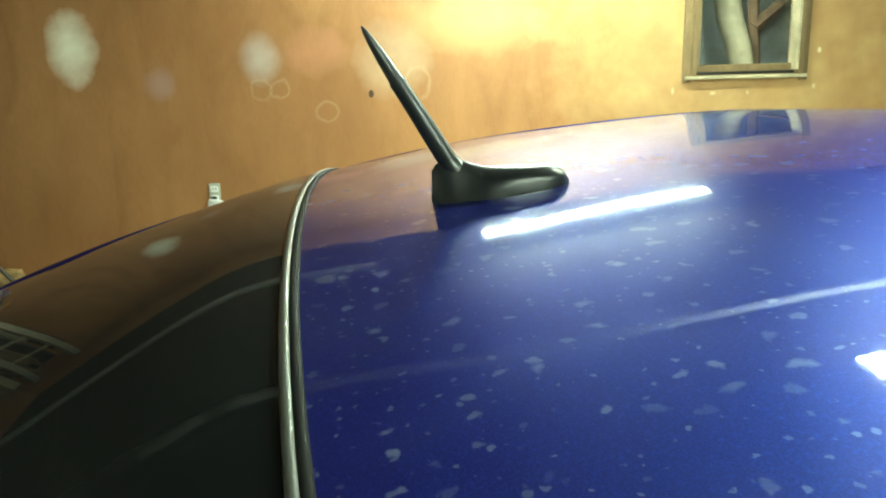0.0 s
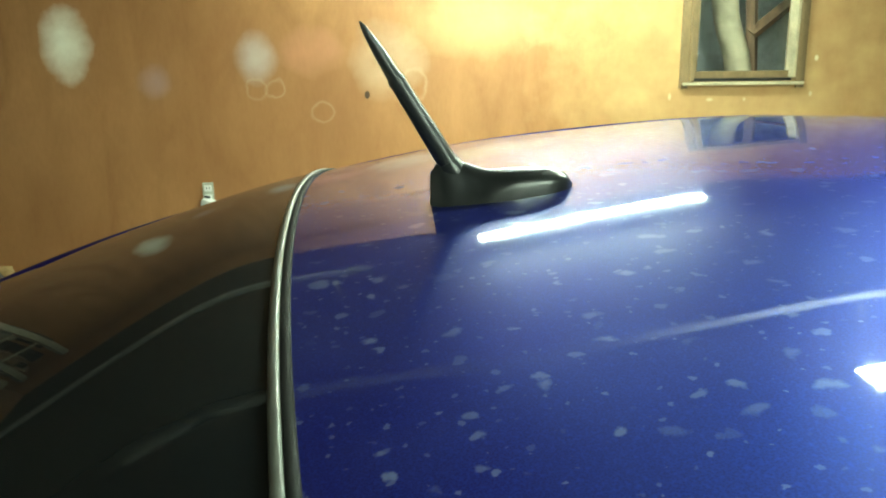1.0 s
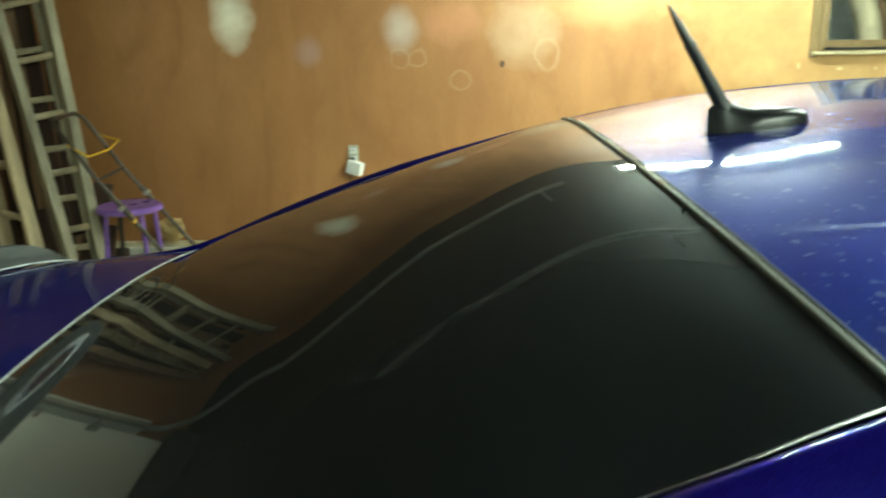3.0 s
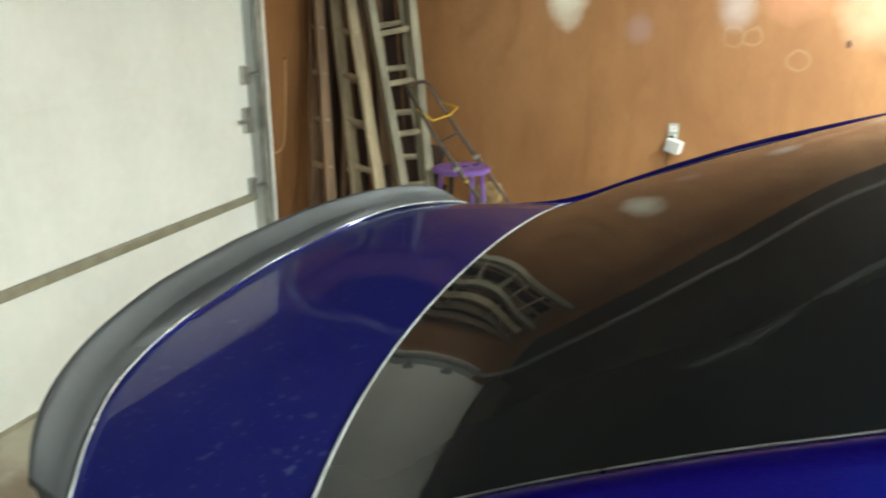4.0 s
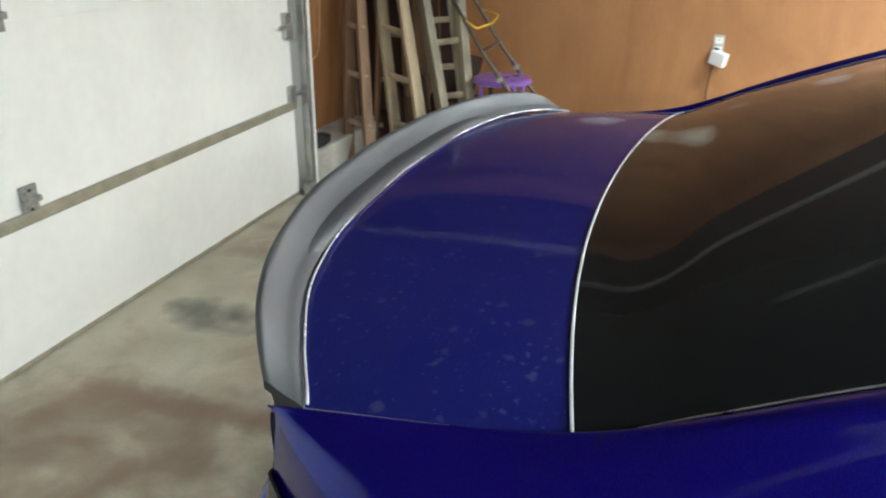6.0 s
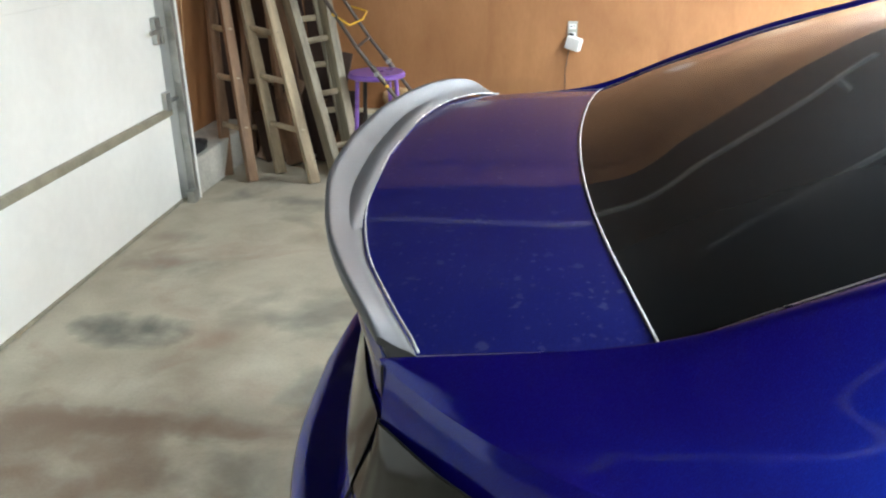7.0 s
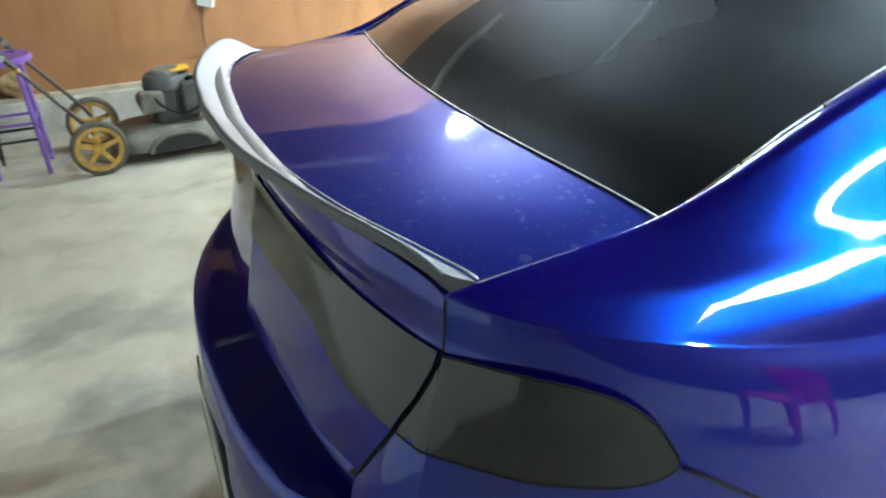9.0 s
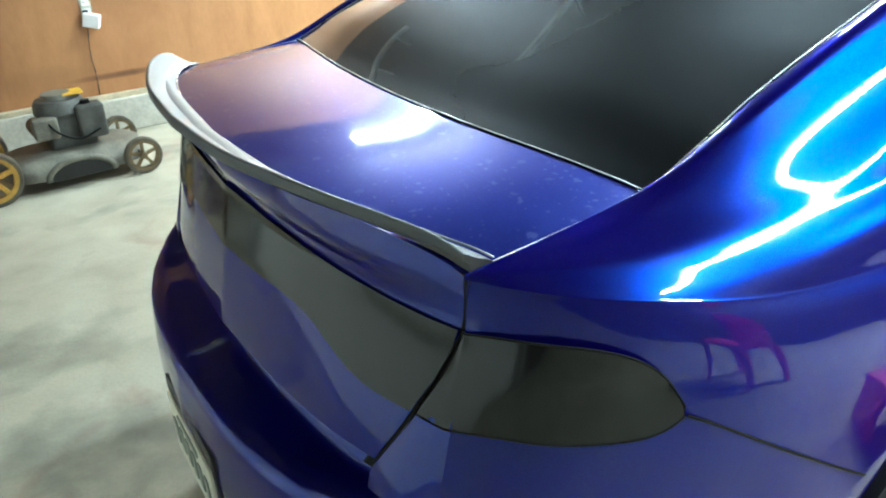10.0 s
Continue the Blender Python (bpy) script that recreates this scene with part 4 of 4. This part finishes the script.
for sgn in (-1, 1):
    rows = []
    for k in np.linspace(0, 1, 8)[:-1]:
        row = []
        for q in np.linspace(0, 1, 12):
            z = (0.991 - 0.001 * k) * (1 - q) + (0.848 - 0.004 * k) * q
            y0 = float(seam_y(z)) + 0.003
            y = y0 + (0.652 - y0) * k
            p = rear_point(y, z, 0.004)
            row.append((p[0], sgn * (y + 0.006 * k), z))
        rows.append(row)
    for x in np.linspace(-1.146, -0.906, 26):
        zt = float(smooth_value(x, LXA, LTA))
        zb = float(smooth_value(x, LXA, LBA))
        rows.append([fender_point(x + 0.23 * (1 - z) * float(np.clip((-0.86 - x) / 0.28, 0, 1)), z, 0.005, sgn) for z in np.linspace(zt, zb, 12)])
    lens_end = sheet("tail_lamp", rows, LENS, car, "smoked tail lamp end", sgn < 0)
    outline = [r[0] for r in rows] + [r[-1] for r in reversed(rows)]
    tube("lamp_gap", outline, 0.0018, BLACK_TRIM, lens_end, 6, closed=True)
    tube("bumper_seam", [fender_point(x, z, 0.001, sgn) for x, z in zip(np.linspace(-0.895, -0.5, 14), np.linspace(0.848, 0.58, 14))], 0.0022, BLACK_TRIM, car, 6)

# rear bumper: shelf, rounded lip, face
PY = (0, 0.2, 0.34, 0.47, 0.55, 0.66)
PX = (-1.415, -1.405, -1.385, -1.345, -1.30, -1.215)
rows = []
for y in np.linspace(-0.66, 0.66, 71):
    a = abs(y)
    px = smooth_value(a, PY, PX)
    ix = rear_point(min(a, 0.55), 0.74)[0] + 0.03 + max(0, a - 0.55) * 0.75
    zt = 0.668 + 0.05 * max(0, (a - 0.4) / 0.26) ** 2
    pts = [(ix + 0.02, 0.75), (ix + 0.004, 0.72), (ix - 0.012, zt + 0.012), (px + 0.02, zt + 0.004), (px + 0.003, zt - 0.004), (px - 0.004, zt - 0.02),
           (px - 0.012, 0.56), (px - 0.01, 0.42), (px + 0.03, 0.3), (px + 0.09, 0.24)]
    rows.append([(x, y, z) for x, z in catmull(pts, 36)])
bumper = sheet("rear_bumper", rows, PAINT, car, "blue rear bumper with a shelf under the lid", True)
pl = boxed("number_plate", (-1.428, -0.02, 0.455), (0.008, 0.31, 0.155), PLATE, car, 0.003, label="pale number plate on the bumper")
for i in range(6):
    boxed("plate_bar", (-1.4335, -0.13 + 0.044 * i, 0.455), (0.003, 0.022, 0.06), PLATE_INK, pl, 0)
boxed("plate_bar", (-1.4335, -0.02, 0.513), (0.003, 0.14, 0.014), PLATE_INK, pl, 0)
boxed("plate_recess", (-1.42, -0.02, 0.47), (0.012, 0.33, 0.2), PLASTIC, car, 0.01)

# side windows and door line, dark glass set in the cabin sides
for sgn in (-1, 1):
    rows = []
    for x in np.linspace(0.0, 1.45, 30):
        y, z, w = (float(smooth_value(x, SHX[:-1], [q[k] for q in SH[:-1]])) for k in (1, 2, 0))
        prof = side_profile(x, y, z, float(smooth_value(x, SHX[:-1], WIDE[:-1])), sgn)
        zmax, zmin = prof[0][2] - 0.035, z + 0.03
        zs_ = np.array([p[2] for p in prof])
        row = []
        for zz in np.linspace(zmax, min(zmin, zmax - 0.01), 10):
            i = max(1, int(np.argmax(zs_ < zz)))
            a, b = Vector(prof[i - 1]), Vector(prof[i])
            q = a.lerp(b, (a.z - zz) / max(1e-6, a.z - b.z))
            row.append((q.x, q.y + sgn * 0.004, q.z + 0.003))
        rows.append(row)
    sheet("side_window", rows, TINT, car, "", sgn > 0)


def antenna():
    rows = []
    # foot: low teardrop, pointed forward, higher at the back
    for t, w, h in ((0.0, 0.004, 0.028), (0.05, 0.0125, 0.035), (0.12, 0.017, 0.038), (0.22, 0.02, 0.034), (0.32, 0.0225, 0.0285), (0.42, 0.0245, 0.0245), (0.6, 0.0245, 0.0225), (0.8, 0.021, 0.0195), (0.93, 0.014, 0.0145), (1.0, 0.003, 0.004)):
        x = -0.0075 + 0.124 * t
        zb = smooth_value(x, CX, CZ) - 0.004
        row = []
        for k in range(17):
            ang = math.pi * k / 16
            row.append((x, w * math.cos(ang), zb + (h + 0.004) * math.sin(ang) ** float(np.interp(t, (0, 0.25, 0.4, 0.5), (1.8, 1.7, 0.8, 0.38)))))
        rows.append(row)
    rows = [list(r) for r in zip(*[catmull([q[k] for q in rows], 40) for k in range(17)])]
    foot = sheet("antenna_foot", rows, ANTENNA_BLACK, car, "black plastic antenna foot")
    b0, tip = Vector((0.0105, 0, 1.4643)), Vector((-0.0645, 0.0, 1.5863))
    d = (tip - b0).normalized()
    prof = ((0.0, 0.0088), (0.03, 0.0084), (0.055, 0.0078), (0.082, 0.0072), (0.086, 0.0078), (0.09, 0.0062), (0.112, 0.0052), (0.128, 0.0036), (0.137, 0.0022), (0.1415, 0.0006))
    q = d.to_track_quat("Z", "Y").to_matrix().to_4x4()
    spun("antenna_mast", [(0.0, 0.0)] + [(r, s) for s, r in prof] + [(0.0, 0.1418)], ANTENNA_BLACK, foot, Matrix.Translation(b0) @ q, 16, "short black ribbed antenna mast")
    spun("collar", [(0, -0.02), (0.0098, -0.016), (0.0104, 0.002), (0.0092, 0.006), (0, 0.006)], ANTENNA_BLACK, foot, Matrix.Translation(b0) @ q, 16)


antenna()

# the body leans a little on its springs and stands slightly askew
for o in car.children_recursive:
    for v in o.data.vertices:
        v.co.z += 0.018 * (v.co.y + 0.65)
        v.co.x -= 0.01 * (v.co.y + 0.65)

# underbody and wheels
boxed("floor_pan", (0.9, 0, 0.26), (4.0, 1.3, 0.12), BLACK_TRIM, car, 0.02)
boxed("cabin_lining", (0.35, 0, 0.75), (2.2, 1.1, 0.4), BLACK_TRIM, car, 0.1)
for ax in ARCH:
    for s in (-1, 1):
        m = Matrix.Translation((ax, s * 0.79, 0.315)) @ Euler((radians(90), 0, 0)).to_matrix().to_4x4()
        ty = spun("wheel", [(0.21, -0.09), (0.29, -0.1), (0.312, -0.08), (0.315, 0), (0.312, 0.08), (0.29, 0.1), (0.21, 0.09)], TYRE_BLACK, car, m, 40)
        rim = spun("rim", [(0.0, -0.03), (0.06, -0.03), (0.07, 0.0), (0.19, 0.0), (0.212, -0.085), (0.212, 0.085), (0.19, 0.02), (0.0, 0.02)], RIM, ty, m, 40)


# ---------------------------------------------------------------- things along the plywood wall
def ladder(rails, mat, label, step=0.31, first=0.33, size=(0.075, 0.03)):
    """rails: two pairs of (foot, top). Rungs run between the rails and stick out a little."""
    f0 = (Vector(rails[0][0]) + Vector(rails[1][0])) / 2
    t = thing("ladder", (f0.x, f0.y, 0), label, "ladder", "old wooden ladders in the corner")
    ends = []
    for a, b in rails:
        a, b = Vector(a) - f0, Vector(b) - f0
        d = b - a
        ends.append((a, d))
        z = d.normalized()
        x = (ends[0][0] - Vector(rails[1][0]) + f0)
        x = Vector((1, 0, 0)) if x.length < 1e-4 else x.normalized()
        x = (x - z * x.dot(z)).normalized()
        y = z.cross(x)
        m = Matrix((x, y, z)).transposed().to_4x4()
        bm = bmesh.new()
        add_box(bm, (0, 0, 0), (size[1], size[0], d.length), 0.005)
        ob = part("rail", bm, mat, t)
        ob.matrix_local = Matrix.Translation((a + b) / 2) @ m
    (a, da), (b, db) = ends
    n = int((da.length - first) / step)
    for i in range(n):
        s = (first + i * step)
        p, q = a + da.normalized() * s, b + db.normalized() * min(s, db.length - 0.02)
        e = (q - p).normalized() * 0.012
        rod("rung", p - e, q + e, 0.019, OLD_RUNG, t, 8)
    return t


def lean(foot, slope_x, top=2.45, slope_y=0.335):
    return (foot, (foot[0] + slope_x * (top - foot[2]), min(foot[1] + slope_y * (top - foot[2]), 4.15), top))


ladder((lean((-3.06, 3.3, 0.0), -0.13, 2.5), lean((-2.85, 3.19, 0.0), -0.2, 2.5)), OLD_WOOD_RED, "old red-brown wooden ladder leaning in the corner")
ladder((lean((-2.73, 3.38, 0.0), -0.25, 2.4, 0.31), lean((-2.45, 3.2, 0.0), -0.305, 2.4)), OLD_WOOD, "old wooden ladder with pale rungs leaning in the corner")
ladder((lean((-2.34, 3.34, 0.0), -0.325, 2.5, 0.32), lean((-2.24, 3.42, 0.0), -0.215, 2.5, 0.29)), OLD_WOOD_GREY, "grey weathered ladder leaning against the wall", 0.34, 0.2, (0.13, 0.05))
ladder((lean((-2.41, 3.46, 0.46), -0.3, 2.3, 0.3), lean((-2.30, 3.5, 0.46), -0.24, 2.3, 0.29)), OLD_WOOD_GREY, "short grey ladder resting on another ladder", 0.3, 0.1, (0.08, 0.035))
ladder((lean((-3.06, 3.75, 0.0), -0.02, 2.4, 0.15), lean((-2.8, 3.72, 0.0), -0.1, 2.4, 0.16)), OLD_WOOD_RED, "dark wooden ladder standing behind the others", 0.31, 0.2)

# boards added behind the ladders, near-black to stand in for shade between the rails
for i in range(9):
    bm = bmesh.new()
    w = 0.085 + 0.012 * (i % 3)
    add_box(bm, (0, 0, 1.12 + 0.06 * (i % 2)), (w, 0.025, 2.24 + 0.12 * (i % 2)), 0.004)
    o = part("board", bm, SHADED_WOOD if i % 3 else OLD_WOOD_RED)
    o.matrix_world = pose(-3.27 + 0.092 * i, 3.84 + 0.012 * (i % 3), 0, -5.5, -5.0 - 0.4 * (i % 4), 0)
    tagged(o, "added rough board filling the shade behind the ladders", "board", "boards in the corner")


# short offcuts heaped on the floor behind the ladders, mostly in the shade-darkened brown
rnd = random.Random(5)
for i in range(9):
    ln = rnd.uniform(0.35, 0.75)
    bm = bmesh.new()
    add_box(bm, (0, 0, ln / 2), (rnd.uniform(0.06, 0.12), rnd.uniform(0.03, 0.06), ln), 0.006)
    o = part("offcut", bm, SHADED_WOOD if i % 3 else OLD_WOOD_RED)
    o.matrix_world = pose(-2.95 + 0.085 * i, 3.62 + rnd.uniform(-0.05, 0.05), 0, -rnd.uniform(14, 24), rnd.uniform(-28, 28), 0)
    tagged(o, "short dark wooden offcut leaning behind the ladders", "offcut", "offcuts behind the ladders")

# loop of pale wire hanging on the return wall
wire = rod("wire_hook", (-3.345, 3.51, 1.28), (-3.31, 3.51, 1.28), 0.004, DARK_STEEL, None, 6)
tagged(wire, "pale bent wire hanging from a nail on the wall", "wire")
tube("loop", catmull([(-3.318, 3.51, 1.284), (-3.32, 3.49, 1.05), (-3.322, 3.47, 0.85), (-3.32, 3.43, 0.73), (-3.322, 3.35, 0.69), (-3.322, 3.29, 0.71), (-3.32, 3.31, 0.8)], 40), 0.004, CORD, wire, 6)


def stool(x, y):
    s = thing("stool", (x, y, 0), "purple painted metal stool", "stool")
    spun("seat", [(0, 0.612), (0.165, 0.612), (0.178, 0.618), (0.178, 0.636), (0.168, 0.646), (0, 0.65)], PURPLE, s, None, 36)
    for i in range(4):
        w = math.radians(45 + 90 * i)
        c, n = math.cos(w), math.sin(w)
        rod("leg", (0.14 * c, 0.14 * n, 0.605), (0.185 * c, 0.185 * n, 0.0), 0.0135, PURPLE if i != 1 else DARK_STEEL, s, 10)
    for z, k in ((0.29, 0.163), (0.2, 0.17)):
        for i in range(4) if z > 0.25 else (0, 2):
            a, b = math.radians(45 + 90 * i), math.radians(135 + 90 * i)
            rod("brace", (k * math.cos(a), k * math.sin(a), z), (k * math.cos(b), k * math.sin(b), z), 0.009, PURPLE if z > 0.25 else DARK_STEEL, s, 8)
    return s


stool(-2.09, 3.47)


def spoked_wheel(parent, x, y, r, wdt, rim_mat, spokes, s):
    m = Matrix.Translation((x, y, r)) @ Euler((radians(90), 0, 0)).to_matrix().to_4x4()
    h = wdt / 2
    ty = spun("wheel", [(r * 0.82, -h), (r * 0.95, -h), (r, -h * 0.6), (r, h * 0.6), (r * 0.95, h), (r * 0.82, h)], TYRE, parent, m, 36)
    rim = spun("rim", [(r * 0.68, -h * 0.8), (r * 0.83, -h * 1.05), (r * 0.83, h * 1.05), (r * 0.68, h * 0.8)], rim_mat, ty, m, 36)
    spun("hub", [(0, -h * 1.2), (r * 0.17, -h * 1.2), (r * 0.2, -h * 0.8), (r * 0.2, h * 0.8), (r * 0.17, h * 1.2), (0, h * 1.2)], rim_mat, ty, m, 20)
    for i in range(spokes):
        w = 2 * math.pi * i / spokes + 0.3
        bm = bmesh.new()
        add_box(bm, (r * 0.44, 0, 0), (r * 0.56, r * 0.17, wdt * 0.5), 0.004)
        o = part("spoke", bm, rim_mat, ty)
        o.matrix_local = m @ Matrix.Rotation(w, 4, "Z")


def mower(x, y, turn):
    w = thing("lawn_mower", (x, y, 0), "dusty grey push mower with yellow wheels", "lawn mower", turn=turn)
    # deck: an arched shell; a black sheet paints the shade of its side mouth
    rows = []
    for t in np.linspace(0, 1, 25):
        px = -0.34 + 0.76 * t
        hw = 0.235 * (1 - (2 * t - 1) ** 6) ** 0.5 + 0.01
        row = []
        for k in np.linspace(-1, 1, 25):
            z = 0.19 - 0.075 * abs(k) ** 4 - 0.03 * (2 * t - 1) ** 4
            row.append((px, hw * k, z))
        row = [(px, -hw - 0.005, 0.07)] + row + [(px, hw + 0.005, 0.07)]
        rows.append(row)
    deck = sheet("deck", rows, MOWER_DECK, w, "dusty grey steel mower deck", True)
    tube("mouth", [(0.04 + 0.175 * math.cos(a), -0.247, 0.06 + 0.1 * math.sin(a)) for a in np.linspace(0, math.pi, 16)], 0.016, MOWER_DECK, deck, 8)
    sheet("mouth_shade", [[(0.04 + r * 0.17 * math.cos(a), -0.25, 0.055 + r * 0.1 * math.sin(a)) for a in np.linspace(0, math.pi, 16)] for r in (0.02, 0.6, 1.0)], OUTLET_DARK, deck)
    # engine: block, shroud, tank, filter, caps
    eng = boxed("engine", (0.06, 0.0, 0.275), (0.25, 0.23, 0.19), ENGINE, w, 0.03, label="dusty grey small petrol engine", seg=3)
    spun("shroud", [(0, 0.36), (0.13, 0.36), (0.14, 0.375), (0.135, 0.42), (0.12, 0.445), (0.05, 0.455), (0, 0.455)], ENGINE, eng, Matrix.Translation((0.04, 0.0, 0)), 28)
    spun("starter_cap", [(0, 0.45), (0.085, 0.45), (0.08, 0.475), (0.03, 0.482), (0, 0.482)], MOWER_DECK, eng, Matrix.Translation((0.04, 0.0, 0)), 24)
    boxed("sticker", (0.115, -0.02, 0.47), (0.11, 0.12, 0.012), YELLOW, eng, 0.004, label="yellow sticker")
    boxed("fuel_tank", (0.17, -0.11, 0.32), (0.15, 0.11, 0.19), ENGINE, eng, 0.025, seg=3)
    boxed("air_filter", (-0.07, -0.12, 0.32), (0.13, 0.08, 0.12), MOWER_DECK, eng, 0.02, seg=3)
    rod("fuel_cap", (0.16, -0.11, 0.41), (0.16, -0.11, 0.435), 0.025, BLACK_TRIM, eng, 14)
    rod("muffler", (-0.1, 0.08, 0.3), (-0.1, -0.04, 0.3), 0.045, WHEEL_BROWN, eng, 14)
    tube("hose", catmull([(-0.06, -0.15, 0.36), (-0.02, -0.18, 0.3), (0.08, -0.2, 0.25), (0.2, -0.18, 0.28)], 18), 0.006, BLACK_TRIM, eng, 6)
    for px, r, wd, mat, n in ((-0.4, 0.15, 0.045, WHEEL_YELLOW, 5), (0.37, 0.105, 0.04, WHEEL_BROWN, 5)):
        for s in (-1, 1):
            spoked_wheel(w, px, s * 0.275, r, wd, mat, n, s)
        rod("axle", (px, -0.27, r), (px, 0.27, r), 0.009, DARK_STEEL, w, 8)
    # folding handle with cross bar and yellow bail
    h = tube("handle", [(-0.4, -0.22, 0.2), (-0.44, -0.22, 0.27), (-0.865, -0.21, 0.83), (-1.05, -0.2, 1.12), (-1.08, -0.16, 1.15), (-1.08, 0.16, 1.15), (-1.05, 0.2, 1.12),
                       (-0.865, 0.21, 0.83), (-0.44, 0.22, 0.27), (-0.4, 0.22, 0.2)], 0.0115, WORN_STEEL, w, 10, label="worn brown steel folding handle")
    tube("bail", [(-1.0, -0.212, 1.02), (-0.9, -0.2, 0.955), (-0.86, 0.0, 0.965), (-0.87, 0.2, 0.99), (-0.98, 0.212, 1.02)], 0.006, YELLOW, h, 8, label="yellow bail")
    tube("cable_clip", [(-0.69, -0.235, 0.61), (-0.7, -0.19, 0.6), (-0.72, -0.2, 0.64)], 0.011, YELLOW, h, 8)
    for s in (-1, 1):
        rod("knob", (-0.75, s * 0.19, 0.68), (-0.75, s * 0.25, 0.68), 0.014, GALV, h, 10)
        rod("sleeve", (-0.72, s * 0.213, 0.64), (-0.78, s * 0.212, 0.72), 0.016, WORN_STEEL, h, 10)
    rod("cross_bar", (-0.865, -0.21, 0.83), (-0.865, 0.21, 0.83), 0.009, WORN_STEEL, h, 8)
    return w


mower(-1.29, 3.47, 3)


def outlet():
    o = thing("wall_outlet", (-0.897, WALL_Y, 0.795), "ivory wall outlet on the plywood", "outlet")
    boxed("cover_plate", (0, -0.004, 0.0), (0.064, 0.01, 0.14), OUTLET_PLATE, o, 0.003)
    for z in (0.036, -0.02):
        s = boxed("socket", (0, -0.01, z), (0.044, 0.006, 0.036), WHITE_BOX, o, 0.004)
        for dx in (-0.009, 0.009):
            boxed("slot", (dx, -0.0135, z + 0.003), (0.004, 0.003, 0.014), OUTLET_DARK, s, 0)
    return o


outlet()
ad = thing("plug_adapter", (-0.885, WALL_Y - 0.045, 0.725), "white plug-in box hanging in the outlet", "power adapter")
bm = bmesh.new()
add_box(bm, (0, 0, 0), (0.1, 0.06, 0.085), 0.008, pose(0, 0, 0, 0, 14, -24))
part("case", bm, WHITE_BOX, ad)
rod("plug", (-0.02, 0.02, 0.03), (-0.02, 0.038, 0.055), 0.018, OUTLET_DARK, ad, 10)
tube("cord", catmull([(-0.03, 0.02, -0.045), (-0.05, 0.03, -0.2), (-0.045, 0.032, -0.35), (-0.055, 0.03, -0.5)], 14), 0.003, OUTLET_DARK, ad, 6)

cord = thing("hanging_cord", (DOOR_X - 0.2, 3.17, 0.62), "tan cord hanging on the plywood", "cord")
tube("line", catmull([(0, 0.02, 1.3), (0, 0.03, 0.6), (0, 0.05, 0.3), (0, 0.045, 0.15), (0, -0.02, 0.08), (0, -0.1, 0.07)], 24), 0.006, CORD, cord, 6)

shoe = thing("black_bag", (DOOR_X - 0.02, 3.05, 0.23), "small crumpled black bag on the curb", "bag")
bm = bmesh.new()
bmesh.ops.create_icosphere(bm, subdivisions=3, radius=1)
for v in bm.verts:
    n = noise.noise(v.co * 1.7) * 0.25
    v.co = Vector((v.co.x * 0.07, v.co.y * 0.13, max(-0.4, v.co.z) * 0.055 + 0.022)) * (1 + n)
part("sack", bm, PLASTIC, shoe, smooth=True)


rag = thing("paper_bag", (-2.1, 4.155, 0.25), "crumpled tan paper sack on the sill board", "paper sack")
bm = bmesh.new()
bmesh.ops.create_icosphere(bm, subdivisions=4, radius=1)
for v in bm.verts:
    n = noise.noise(v.co * 1.6) * 0.35 + noise.noise(v.co * 5) * 0.12
    v.co = Vector((v.co.x * 0.1, v.co.y * 0.032, max(-1.0, v.co.z) * 0.075)) * (1 + n) + Vector((0, 0, 0.075))
zmin = min(v.co.z for v in bm.verts)
for v in bm.verts:
    v.co.z -= zmin
part("sack", bm, CARDBOARD, rag)


# ---------------------------------------------------------------- seen in the blue paint: a small pink chair beside the car
def plastic_chair(x, y, turn):
    c = thing("plastic_chair", (x, y, 0), "pink moulded plastic chair on the concrete floor", "chair", turn=turn)
    c.scale = (0.88, 0.9, 1.2)
    bm = bmesh.new()
    add_box(bm, (0, 0.02, 0.43), (0.38, 0.38, 0.022), 0.01)
    part("seat", bm, PINK, c)
    # backrest: one moulded shell, waisted at the seat, rounded at the top
    front, rear = [], []
    for z, w in ((0.42, 0.15), (0.5, 0.145), (0.6, 0.165), (0.72, 0.185), (0.82, 0.185), (0.88, 0.165), (0.92, 0.11)):
        for u in np.linspace(-1, 1, 9):
            y = -0.17 - 0.1 * (z - 0.42) + 0.03 * u * u
            front.append((u * w, y, z - 0.02 * u * u))
            rear.append((u * w, y - 0.014, z - 0.02 * u * u))
    n = len(front)
    quads = [(i * 9 + j, i * 9 + j + 1, i * 9 + j + 10, i * 9 + j + 9) for i in range(6) for j in range(8)]
    rim = list(range(9)) + [9 * i + 8 for i in range(1, 7)] + list(range(61, 53, -1)) + [9 * i for i in range(5, 0, -1)]
    faces = quads + [tuple(n + k for k in reversed(f)) for f in quads] + [(a, n + a, n + b, b) for a, b in zip(rim, rim[1:] + rim[:1])]
    mesh_ob("backrest", front + rear, faces, PINK, c, True)
    for sx in (-1, 1):
        for sy in (-1, 1):
            rod("leg", (sx * 0.16, 0.02 + sy * 0.16, 0.43), (sx * 0.2, 0.02 + sy * 0.21, 0.0), 0.03, PINK, c, 8, 0.02)
    return c


plastic_chair(-0.03, -2.42, 157)


def step_stool(x, y, turn):
    c = thing("step_stool", (x, y, 0), "low pink plastic step stool on the concrete", "step stool", turn=turn)
    boxed("step", (0, 0, 0.235), (0.34, 0.24, 0.03), PINK, c, 0.012)
    for sx in (-1, 1):
        boxed("side_panel", (sx * 0.15, 0, 0.11), (0.025, 0.22, 0.22), PINK, c, 0.008)
    boxed("brace", (0, 0, 0.1), (0.28, 0.02, 0.06), PINK, c, 0.006)


step_stool(0.36, -1.42, 20)
